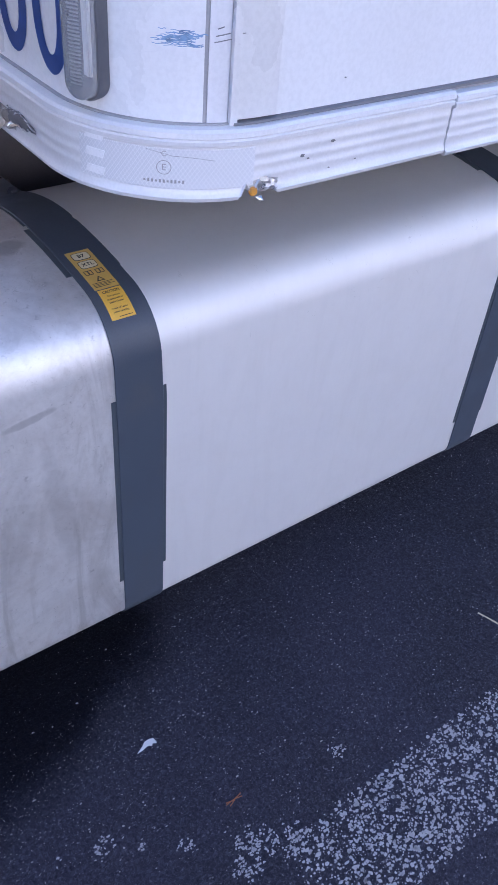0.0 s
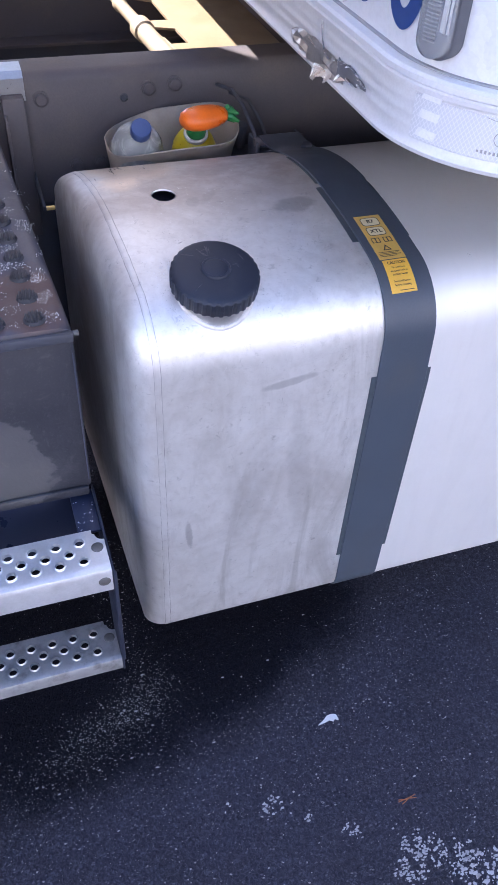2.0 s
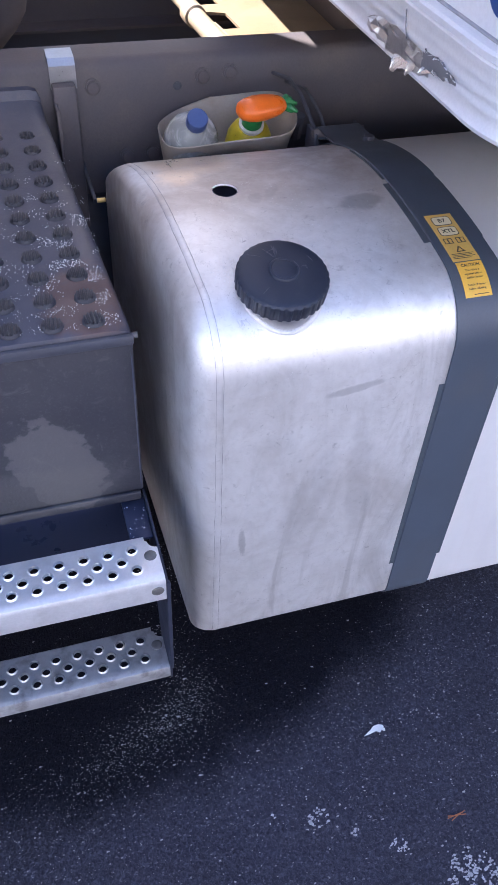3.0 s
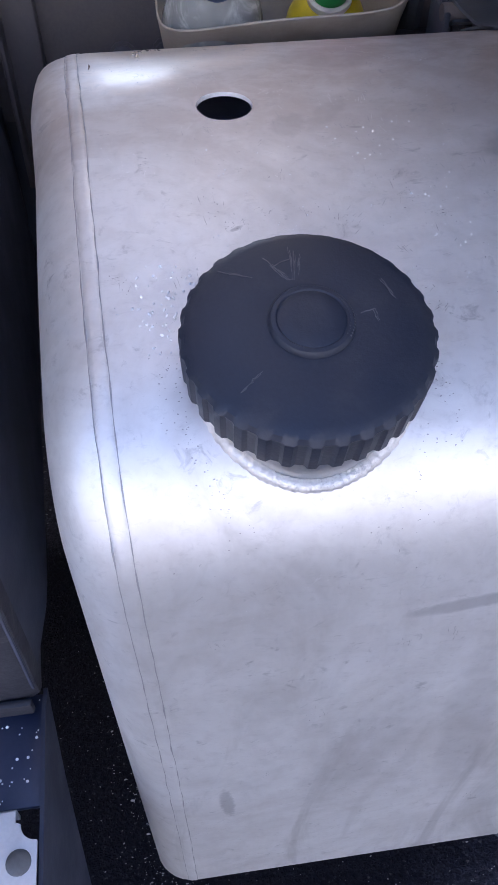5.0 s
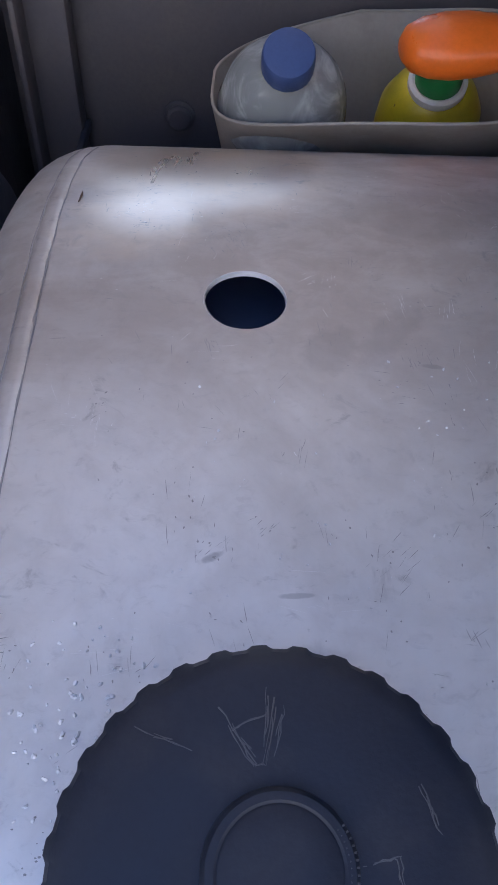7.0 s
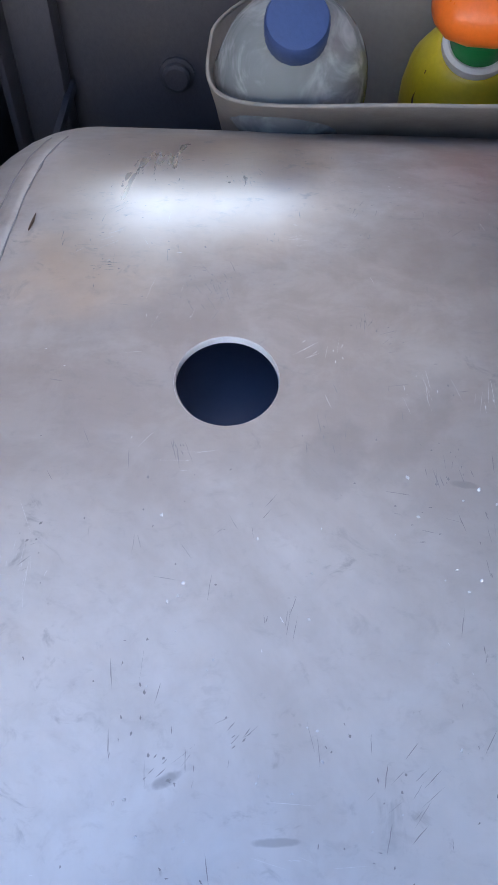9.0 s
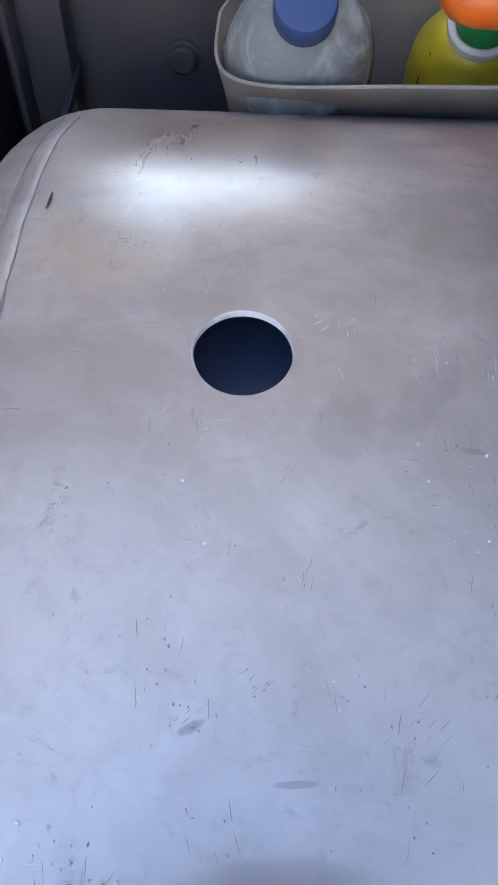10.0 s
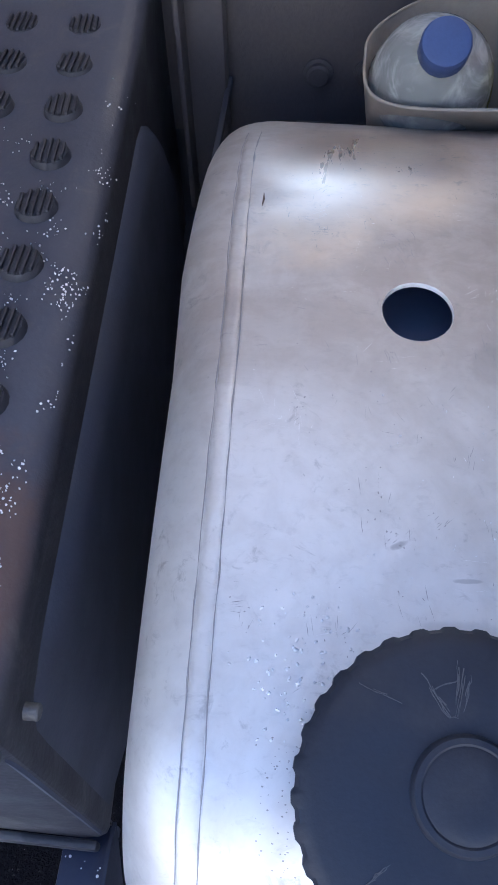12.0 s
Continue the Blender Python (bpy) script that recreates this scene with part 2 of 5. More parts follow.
M = dict(
    tank=tank_metal(),
    asphalt=asphalt(),
    boxp=box_plastic(),
    flange=paint("flange_plastic", (0.056, 0.065, 0.098), 0.55, 0.0, (0.075, 0.075, 0.08), 0.6, 9, 240),
    weld=paint("weld_metal", (0.74, 0.72, 0.69), 0.4, 0.5, (0.36, 0.33, 0.3), 0.5, 60, 700, 0.0012),
    scratch=paint("scratch_dirt", (0.37, 0.36, 0.36), 0.5, 0.4, (0.16, 0.15, 0.15), 0.5, 60, 600),
    rivet=paint("rivet_dirt", (0.15, 0.145, 0.14), 0.5, 0.4, (0.1, 0.09, 0.08), 0.6, 90, 600),
    seam=paint("seam_dirt", (0.40, 0.395, 0.40), 0.6, 0.5, (0.5, 0.5, 0.5), 0.6, 80, 500),
    neck=paint("neck_metal", (0.62, 0.61, 0.6), 0.4, 0.9, (0.4, 0.38, 0.36), 0.4, 40, 400),
    bright=paint("cut_metal", (0.88, 0.88, 0.89), 0.4, 0.3, (0.6, 0.6, 0.6), 0.3, 90, 500),
    cap=paint("cap_plastic", (0.017, 0.022, 0.038), 0.46, 0.0, (0.038, 0.040, 0.052), 0.7, 34, 420, 0.0003, 0.4),
    mark=paint("scuffed_plastic", (0.085, 0.085, 0.095), 0.6, 0.0, (0.2, 0.2, 0.2), 0.4, 60, 500),
    strap=paint("strap_paint", (0.056, 0.070, 0.094), 0.45, 0.0, (0.1, 0.1, 0.1), 0.35, 9, 300),
    liner=paint("liner_rubber", (0.055, 0.070, 0.086), 0.5, 0.0, (0.09, 0.09, 0.09), 0.3, 20, 300),
    yellow=paint("yellow_label", (0.72, 0.43, 0.06), 0.4, 0.0, (0.5, 0.32, 0.08), 0.25, 40, 500, 0.0001),
    oldyellow=paint("dull_yellow_label", (0.58, 0.37, 0.09), 0.45, 0.0, (0.40, 0.27, 0.09), 0.4, 40, 500, 0.0001),
    cream=paint("label_pale", (0.66, 0.6, 0.42), 0.45, 0.0, (0.5, 0.4, 0.2), 0.2, 60, 500, 0.0001),
    ink=paint("label_ink", (0.03, 0.028, 0.025), 0.5, 0.0, (0.1, 0.08, 0.05), 0.2, 60, 500, 0.0001),
    frp=paint("trailer_white", (0.73, 0.73, 0.73), 0.32, 0.0, (0.6, 0.59, 0.57), 0.35, 3, 150, 0.00015),
    post=paint("trailer_post", (0.69, 0.69, 0.70), 0.4, 0.0, (0.45, 0.44, 0.43), 0.35, 8, 200),
    lampgrey=paint("lamp_grey", (0.09, 0.095, 0.11), 0.45, 0.0, (0.2, 0.2, 0.2), 0.3, 30, 300),
    mark2=paint("pale_sealant", (0.34, 0.335, 0.34), 0.65, 0.0, (0.22, 0.22, 0.22), 0.4, 20, 300),
    seal=paint("grey_sealant", (0.16, 0.16, 0.17), 0.65, 0.0, (0.25, 0.25, 0.25), 0.4, 20, 300),
    rail=paint("skirt_aluminium", (0.73, 0.73, 0.735), 0.42, 0.12, (0.5, 0.49, 0.48), 0.4, 7, 260),
    foil=paint("foil_scrap", (0.78, 0.775, 0.77), 0.24, 0.85, (0.3, 0.29, 0.28), 0.5, 60, 300),
    torn=paint("torn_metal", (0.5, 0.485, 0.47), 0.35, 0.75, (0.12, 0.11, 0.1), 0.85, 45, 300, 0.001),
    tape=None,
    blue=paint("blue_film", (0.035, 0.075, 0.24), 0.35, 0.0, (0.08, 0.11, 0.25), 0.3, 20, 300, 0.0001),
    scuff=paint("blue_scuff", (0.20, 0.33, 0.52), 0.6, 0.0, (0.05, 0.06, 0.1), 0.6, 90, 500),
    bluesteel=paint("blue_steel", (0.020, 0.027, 0.058), 0.34, 0.0, (0.05, 0.055, 0.08), 0.5, 14, 240),
    navy=paint("navy_black", (0.020, 0.025, 0.046), 0.5, 0.0, (0.03, 0.03, 0.035), 0.5, 9, 200),
    black=paint("chassis_black", (0.050, 0.054, 0.072), 0.55, 0.0, (0.06, 0.052, 0.045), 0.7, 6, 160, 0.001),
    dusty=paint("dusty_black", (0.084, 0.076, 0.084), 0.6, 0.0, (0.15, 0.125, 0.105), 0.7, 5, 220, 0.001),
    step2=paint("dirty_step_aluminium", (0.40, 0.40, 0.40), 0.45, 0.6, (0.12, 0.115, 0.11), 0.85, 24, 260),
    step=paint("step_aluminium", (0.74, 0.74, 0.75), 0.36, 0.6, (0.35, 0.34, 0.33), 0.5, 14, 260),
    galv=paint("galvanised", (0.46, 0.46, 0.46), 0.34, 0.75, (0.4, 0.38, 0.36), 0.5, 30, 300),
    tub=paint("grey_plastic", (0.36, 0.325, 0.28), 0.5, 0.0, (0.22, 0.18, 0.14), 0.6, 14, 200),
    bottle=None,
    bluecap=paint("blue_cap", (0.05, 0.085, 0.22), 0.45, 0.0, (0.05, 0.08, 0.2), 0.4, 60, 300),
    lemon=paint("yellow_plastic", (0.62, 0.5, 0.02), 0.35, 0.0, (0.35, 0.27, 0.03), 0.4, 30, 300),
    orange=paint("orange_plastic", (0.85, 0.17, 0.015), 0.32, 0.0, (0.6, 0.12, 0.02), 0.25, 25, 300),
    green=paint("green_plastic", (0.02, 0.2, 0.05), 0.4, 0.0, (0.02, 0.1, 0.03), 0.3, 40, 300),
    white=paint("white_plastic", (0.75, 0.75, 0.73), 0.4, 0.0, (0.5, 0.5, 0.48), 0.3, 40, 300),
    road=paint("road_paint", (0.46, 0.45, 0.47), 0.7, 0.0, (0.14, 0.14, 0.15), 0.7, 50, 400, 0.001),
    grit=paint("pale_grit", (0.40, 0.38, 0.37), 0.7, 0.0, (0.2, 0.19, 0.18), 0.5, 200, 800),
    plate=paint("walk_plate", (0.34, 0.26, 0.155), 0.5, 0.3, (0.26, 0.22, 0.16), 0.5, 8, 200),
    hose=paint("pale_hose", (0.34, 0.27, 0.18), 0.5, 0.0, (0.25, 0.22, 0.18), 0.5, 30, 200),
    earth=paint("dust_film", (0.34, 0.27, 0.21), 0.8, 0.0, (0.15, 0.11, 0.085), 0.7, 6, 120),
    brown=paint("brown_bounce", (0.37, 0.31, 0.25), 0.7, 0.0, (0.08, 0.05, 0.04), 0.4, 3, 100),
    reflector=paint("reflector_white", (0.86, 0.86, 0.87), 0.3, 0.0, (0.8, 0.8, 0.8), 0.2, 90, 500),
    sunlit_yellow=paint("sunlit_yellow", (0.9, 0.62, 0.2), 0.35, 0.3, (0.6, 0.4, 0.1), 0.3, 60, 300),
    fuel=paint("hazy_fuel", (0.24, 0.26, 0.36), 0.3, 0.0, (0.012, 0.012, 0.02), 0.2, 8, 100, 0.0),
    rust=paint("amber_lens", (0.6, 0.28, 0.04), 0.3, 0.0, (0.3, 0.15, 0.04), 0.4, 60, 300),
    husk=paint("brown_husk", (0.12, 0.075, 0.05), 0.7, 0.0, (0.06, 0.04, 0.03), 0.4, 90, 300),
    twig=paint("dry_straw", (0.32, 0.12, 0.05), 0.7, 0.0, (0.2, 0.1, 0.05), 0.4, 90, 300),
    cab=paint("cab_paint", (0.66, 0.585, 0.50), 0.4, 0.0, (0.2, 0.2, 0.2), 0.3, 3, 100),
    blocker=paint("far_wall", (0.24, 0.22, 0.21), 0.6, 0.0, (0.16, 0.15, 0.14), 0.4, 2, 60),
    ice=clear("glass_crumb", (0.97, 0.98, 1.0), 0.06, 0.2),
    lens=clear("lamp_lens", (0.9, 0.92, 0.95), 0.12, 0.75),
)
_b = Nodes("hazy_bottle")
M["bottle"] = _b.out(Base=_b.mix(_b.ramp(_b.noise(30, 4, 0.6, distort=0.8), 0.42, 0.70), (0.36, 0.38, 0.37), (0.70, 0.72, 0.71)), Roughness=0.22, Transmission=0.25, IOR=1.45)
_b.bump(_b.noise(34, 2, 0.5, distort=0.4), 0.6, 0.005)
_t = Nodes("reflective_tape")
_s = _t.node("ShaderNodeSeparateXYZ", Vector=_t.co)
_u = _t.maths("SUBTRACT", _s.outputs["X"], _s.outputs["Y"])
_l = [_t.maths("ABSOLUTE", _t.maths("SINE", _t.maths("MULTIPLY", _t.maths(how, _u, _s.outputs["Z"]), 420.0))) for how in ("ADD", "SUBTRACT")]
M["tape"] = _t.out(Base=_t.mix(_t.ramp(_t.maths("MINIMUM", *_l), 0.10, 0.34), (0.80, 0.805, 0.815), (0.655, 0.665, 0.685)), Roughness=0.35, Metallic=0.1)


# ---- building helpers ----
def finish(name, bm, material, smooth=35.0):
    me = bpy.data.meshes.new(name)
    bm.normal_update()
    bm.to_mesh(me)
    bm.free()
    me.materials.append(M[material] if isinstance(material, str) else material)
    for p in me.polygons:
        p.use_smooth = True
    me.set_sharp_from_angle(angle=radians(smooth))
    return me


def thing(name, base, label, category, group="", kind=""):
    ob = new(name)
    ob.location = base
    ob.empty_display_size = 0.05
    return tagged(ob, label, category, group, kind)


def part(name, bm, material, parent, label="", smooth=35.0):
    """Links a bmesh, or a mesh, in world coordinates as one mesh object under a thing or under a part."""
    me = bm if isinstance(bm, bpy.types.Mesh) else finish(name, bm, material, smooth)
    ob = new(name, me)
    ob.parent = parent
    if parent.type == "EMPTY":
        ob.location = -parent.location
    return tagged(ob, label)


def solo(name, bm, material, label, category, group="", kind="", smooth=35.0):
    return tagged(new(name, finish(name, bm, material, smooth)), label, category, group, kind)


def box(bm, lo, hi, bevel=0.0, m=None):
    d = [b - a for a, b in zip(lo, hi)]
    c = [(a + b) / 2 for a, b in zip(lo, hi)]
    at = Matrix.Translation(c) @ Matrix.Diagonal((*d, 1))
    vs = bmesh.ops.create_cube(bm, size=1.0, matrix=(m @ at) if m else at)["verts"]
    if bevel:
        es = list({e for v in vs for e in v.link_edges})
        bmesh.ops.bevel(bm, geom=es, offset=bevel, segments=2, affect="EDGES", profile=0.5)
    return bm


def boxed(lo, hi, bevel=0.003):
    return box(bmesh.new(), lo, hi, bevel)


def lathe(bm, rings, centre=(0, 0, 0), n=40, turn=None, wob=None):
    """Rings of (radius, height) round the z axis, closed where the radius is 0."""
    m = Matrix.Translation(centre) @ (turn or Matrix.Identity(4))
    rows = []
    for r, h in rings:
        if r < 1e-6:
            rows.append([bm.verts.new(m @ Vector((0, 0, h)))])
        else:
            rows.append([bm.verts.new(m @ Vector((r * math.cos(a) * (wob(a, h) if wob else 1), r * math.sin(a) * (wob(a, h) if wob else 1), h)))
                         for a in (2 * math.pi * i / n for i in range(n))])
    for a, b in zip(rows, rows[1:]):
        for i in range(n):
            j = (i + 1) % n
            if len(a) == 1 and len(b) == 1:
                continue
            f = ([a[0], b[j], b[i]] if len(a) == 1 else [a[i], a[j], b[0]] if len(b) == 1 else [a[i], a[j], b[j], b[i]])
            bm.faces.new(f)
    return bm


def tube(bm, points, radius, n=10, closed=False):
    """A round bar along points; radius may be a list."""
    pts = [Vector(p) for p in points]
    rows = []
    for i, p in enumerate(pts):
        a, b = pts[i - 1] if (i or closed) else p, pts[(i + 1) % len(pts)] if (i + 1 < len(pts) or closed) else p
        t = (b - a).normalized()
        u = t.orthogonal().normalized() if i == 0 else (rows_u - t * rows_u.dot(t)).normalized()
        rows_u = u
        v = t.cross(u)
        r = radius[i] if isinstance(radius, (list, tuple)) else radius
        rows.append([bm.verts.new(p + (u * math.cos(k) + v * math.sin(k)) * r) for k in (2 * math.pi * j / n for j in range(n))])
    pairs = list(zip(rows, rows[1:])) + ([(rows[-1], rows[0])] if closed else [])
    for a, b in pairs:
        for i in range(n):
            bm.faces.new([a[i], a[(i + 1) % n], b[(i + 1) % n], b[i]])
    if not closed:
        bm.faces.new(rows[0][::-1]), bm.faces.new(rows[-1])
    return bm


def sheet(bm, grid):
    """Quads over a grid of points."""
    vs = [[bm.verts.new(p) for p in row] for row in grid]
    for a, b in zip(vs, vs[1:]):
        for i in range(len(a) - 1):
            bm.faces.new([a[i], a[i + 1], b[i + 1], b[i]])
    return vs


def prism(bm, outline, push):
    """A closed outline of points, given a thickness by the vector push."""
    a = [bm.verts.new(p) for p in outline]
    b = [bm.verts.new(Vector(p) + Vector(push)) for p in outline]
    bm.faces.new(a[::-1]), bm.faces.new(b)
    for i in range(len(a)):
        j = (i + 1) % len(a)
        bm.faces.new([a[i], a[j], b[j], b[i]])
    return bm


def lettering(words, size, place, bold=0.0):
    """Words in the built-in font as a bmesh; place maps (across, up) to a point."""
    cu = bpy.data.curves.new("words", "FONT")
    cu.body, cu.size, cu.align_x, cu.align_y, cu.offset = words, size, "CENTER", "CENTER", bold
    ob = bpy.data.objects.new("words", cu)
    me = bpy.data.meshes.new_from_object(ob)
    bpy.data.objects.remove(ob)
    bm = bmesh.new()
    bm.from_mesh(me)
    bpy.data.meshes.remove(me)
    for v in bm.verts:
        v.co = place(v.co.x, v.co.y)
    return bm


rnd = random.Random(7)

# ---- ground ----
bm = bmesh.new()
edges = [-300, -60, -12, -3, -1, 0, 1, 2, 4, 12, 60, 300]
sheet(bm, [[(x, y, 0) for x in edges] for y in edges])
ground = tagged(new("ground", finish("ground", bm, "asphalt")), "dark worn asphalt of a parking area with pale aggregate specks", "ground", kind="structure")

# added unseen walls: they block reflections, their opening makes the tank's glint
for far_name, x0, x1, z0, z1 in (("far_blocker", -30, -1.3, 0, 4), ("far_blocker_2", -1.296, -0.9, 0, 7), ("far_blocker_3", 0.35, 30, 0, 7), ("far_blocker_4", -0.896, 0.346, 2.5, 7), ("far_blocker_5", -0.896, 0.346, 0, 0.7)):
    tagged(new(far_name, finish(far_name, boxed((x0, 4.6, z0), (x1, 5.0, z1), 0.02), "blocker")), "unseen grey wall beyond the truck, added to shape reflections in the tank", "wall", kind="structure")
# added unseen wall: its sunlit part lights the tank's front, its foot stays dark
for name, z0, z1, mat, words in (("bounce_wall", 1.3, 6.5, "frp", "unseen pale wall across the parking area, added to bounce light"), ("bounce_wall_foot", 0, 1.296, "dusty", "unseen dark foot of the added wall, limiting its bounced light")):
    tagged(new(name, finish(name, boxed((-40, -10.4, z0), (40, -10, z1), 0.02), mat)), words, "wall", kind="structure")

# ---- fuel tank ----
R1, R2, RC, RB = 0.102, 0.05, 1.3, 0.58      # front top edge; the other edges; the crown's two sweeps, before and behind its ridge
Y0, Y1, Z0, Z1 = 0.0, 0.59, 0.23, 1.006
YC, AC = 0.30, radians(36)            # where the ridge lies, and how far the crown turns behind it
TH = math.asin((YC - R1) / (RC - R1))  # how far it turns before it
ZC = Z1 - RC + (RC - R1) * math.cos(TH)  # height of the middle of the front edge's arc
A1, YA = math.pi / 2 - TH, YC - RC * math.sin(TH)
XW, XE = 0.0, 1.9                    # welded end seam; far end
HOLE = (0.0958, 0.3205, 0.0200)
CAP = (0.108, 0.068, 0.065)
CAP_AT = pose(0.1083, 0.066, 1.0175, 13.0, 0, 0) @ Matrix.Diagonal((1.075, 1.075, 1, 1))       # the cap's top, leaning to the front
FRONT = ZC - (Z0 + R2)               # height of the flat front
SWEEP = 7                            # points along the crown before the hole


def rounded(inset=0.0):
    """The tank's outline in y and z, inset by so much, always with the same count of points."""
    out = []

    def arc(cy, cz, r, a0, a1, k):
        for i in range(k + 1):
            a = radians(a0 + (a1 - a0) * i / k)
            out.append((cy + r * math.cos(a), cz + r * math.sin(a)))
    y0, z0 = Y0 + inset, Z0 + inset * 0.35
    r = max(R1 - inset, 0.012)
    over = max(0.0, inset + 0.012 - R1)
    arc(R1 + over, ZC - over, r, 180, 180 - math.degrees(A1), 14)
    ya = out[-1][0]
    for i in range(1, SWEEP + 1):
        y = ya + (HOLE[1] - 0.033 - ya) * i / SWEEP
        out.append((y, Z1 - RC + math.sqrt((RC - inset) ** 2 - (y - YC) ** 2)))
    back = inset * 0.45
    rb, deg = RB - back, math.degrees(AC)
    arc(YC, Z1 - RB, rb, 90 - math.degrees(math.asin((HOLE[1] + 0.033 - YC) / RB)), 90 - deg, 10)
    ey, ez = YC + (RB - R2) * math.sin(AC), Z1 - RB + (RB - R2) * math.cos(AC)
    r = max(R2 - back, 0.008)
    arc(ey, ez, r, 90 - deg, 0, 8)
    y1 = ey + r
    r = max(R2 - inset, 0.008)
    arc(y1 - r, z0 + r, r, 0, -90, 8)
    arc(y0 + r, z0 + r, r, 270, 180, 8)
    return out


def on_tank(s, lift=0.0):
    """A point (y, z) on the tank's front and top, s metres up from the foot of its flat front."""
    if s < 0:
        a = -s / R2
        return R2 - (R2 + lift) * math.cos(a), Z0 + R2 - (R2 + lift) * math.sin(a)
    if s < FRONT:
        return -lift, Z0 + R2 + s
    a = (s - FRONT) / R1
    if a < A1:
        return R1 - (R1 + lift) * math.cos(a), ZC + (R1 + lift) * math.sin(a)
    run = s - FRONT - R1 * A1
    a = TH - run / RC
    if a > 0:
        return YC - (RC + lift) * math.sin(a), Z1 - RC + (RC + lift) * math.cos(a)
    a = (run - TH * RC) / RB
    return YC + (RB + lift) * math.sin(a), Z1 - RB + (RB + lift) * math.cos(a)


def s_at(y):
    """The run of on_tank() at which the top lies y behind the front."""
    if y < YA:
        return FRONT + R1 * math.acos(1 - y / R1)
    if y < YC:
        return FRONT + R1 * A1 + (TH - math.asin((YC - y) / RC)) * RC
    return FRONT + R1 * A1 + TH * RC + RB * math.asin((y - YC) / RB)


def tank_top(y):
    if y > YC:
        return Z1 - RB + math.sqrt(RB ** 2 - (y - YC) ** 2)
    return Z1 - RC + math.sqrt(RC ** 2 - (YC - y) ** 2) if y >= YA else ZC + math.sqrt(max(R1 ** 2 - (R1 - y) ** 2, 0))


def skew(x, y):
    """The welded end stands a little out of square."""
    return x + max(-0.007, min(0.0115, 0.0115 - 0.037 * y)) * max(0.0, min(1.0, (0.06 - x) / 0.05))


def build_tank():
    tank = thing("fuel_tank", (0.9, 0.25, Z0), "large dull aluminium fuel tank, grimy, with a round hole on top", "fuel tank")
    bm = bmesh.new()
    re = 0.042
    stations = [(XW - re - 0.004, 0.15), (XW - re - 0.0025, 0.10), (XW - re - 0.001, 0.066)]
    stations += [(XW - re * math.sin(radians(a)), re * (1 - math.cos(radians(a)))) for a in (84, 72, 60, 48, 36, 24, 12, 0)]
    stations += [(HOLE[0] - 0.033, 0), (HOLE[0] + 0.033, 0), (0.4, 0), (0.9, 0), (1.4, 0), (XE - 0.04, 0), (XE - 0.01, 0.012), (XE, 0.04)]
    rows = [[bm.verts.new((skew(x, y), y, z)) for y, z in rounded(i)] for x, i in stations]
    count = len(rows[0])
    for k, (a, b) in enumerate(zip(rows, rows[1:])):
        for i in range(count):
            j = (i + 1) % count
            if i == 14 + SWEEP and abs(stations[k][0] - (HOLE[0] - 0.033)) < 1e-6:
                continue
            bm.faces.new([a[i], a[j], b[j], b[i]])
    bm.faces.new(rows[0]), bm.faces.new(rows[-1][::-1])
    n = 64
    ring, side, low = [], [], []
    ledge = tank_top(HOLE[1] - 0.033)
    fall = (ledge - tank_top(HOLE[1] + 0.033)) / 0.066

    def lid(y, down=0.0):
        return ledge - fall * (y - HOLE[1] + 0.033) - down
    for q in range(n):
        a = 2 * math.pi * q / n
        c, s = math.cos(a), math.sin(a)
        f = 0.033 / max(abs(c), abs(s))
        side.append(bm.verts.new((HOLE[0] + c * f, HOLE[1] + s * f, lid(HOLE[1] + s * f))))
        r = HOLE[2] * (1 - 0.03 * max(0.0, math.cos(a - radians(195))) ** 6)
        ring.append(bm.verts.new((HOLE[0] + c * r, HOLE[1] + s * r * 1.12, lid(HOLE[1] + s * r * 1.12))))
    for q in range(n):
        w = (q + 1) % n
        bm.faces.new([side[q], side[w], ring[w], ring[q]])
    bmesh.ops.recalc_face_normals(bm, faces=bm.faces)
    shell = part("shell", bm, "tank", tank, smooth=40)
    bm = bmesh.new()
    lathe(bm, [(HOLE[2] * 1.012, 0.0001), (HOLE[2] * 0.995, -0.0002), (HOLE[2] * 0.985, -0.0028), (HOLE[2] * 1.1, -0.0029)], (HOLE[0], HOLE[1], lid(HOLE[1])), 64, pose(0, 0, 0, -math.degrees(fall), 0, 0) @ Matrix.Diagonal((1, 1.12, 1, 1)))
    part("hole_rim", bm, "bright", shell, "bright cut edge of the hole")
    # end weld: a low uneven band with two lines
    def fall_in(px):
        return re * (1 - math.sqrt(max(1 - (px / re) ** 2, 0))) if px < 0 else 0.0
    for x0, wide, lift, nm in ((0.0004, 0.00042, 0.0004, "weld_line"), (-0.0098, 0.00036, 0.0004, "weld_line"), (-0.0047, 0.0046, 0.0005, "weld_band")):
        bm = bmesh.new()
        grid = []
        for q in range(430):
            s = -0.06 + q * 0.003
            y, z = on_tank(s, 0.0)
            y2, z2 = on_tank(s, 0.001)
            ny, nz = (y2 - y) / 0.001, (z2 - z) / 0.001
            w = wide * (0.85 + 0.3 * rnd.random()) if wide > 0.002 else wide * max(0.25, 0.8 + 1.6 * noise.noise(Vector((s * 55, x0 * 300, 4))))
            xx = x0 + 0.0008 * noise.noise(Vector((s * 40, x0 * 900, 0)))
            xx -= (0.0022 + 0.004 * max(0.0, min(1.0, (y - 0.30) / 0.2))) * max(0.0, min(1.0, (z - 0.55) / 0.4))
            row = []
            for f in (-1, -0.7, -0.35, 0, 0.35, 0.7, 1):
                px = xx + w * f
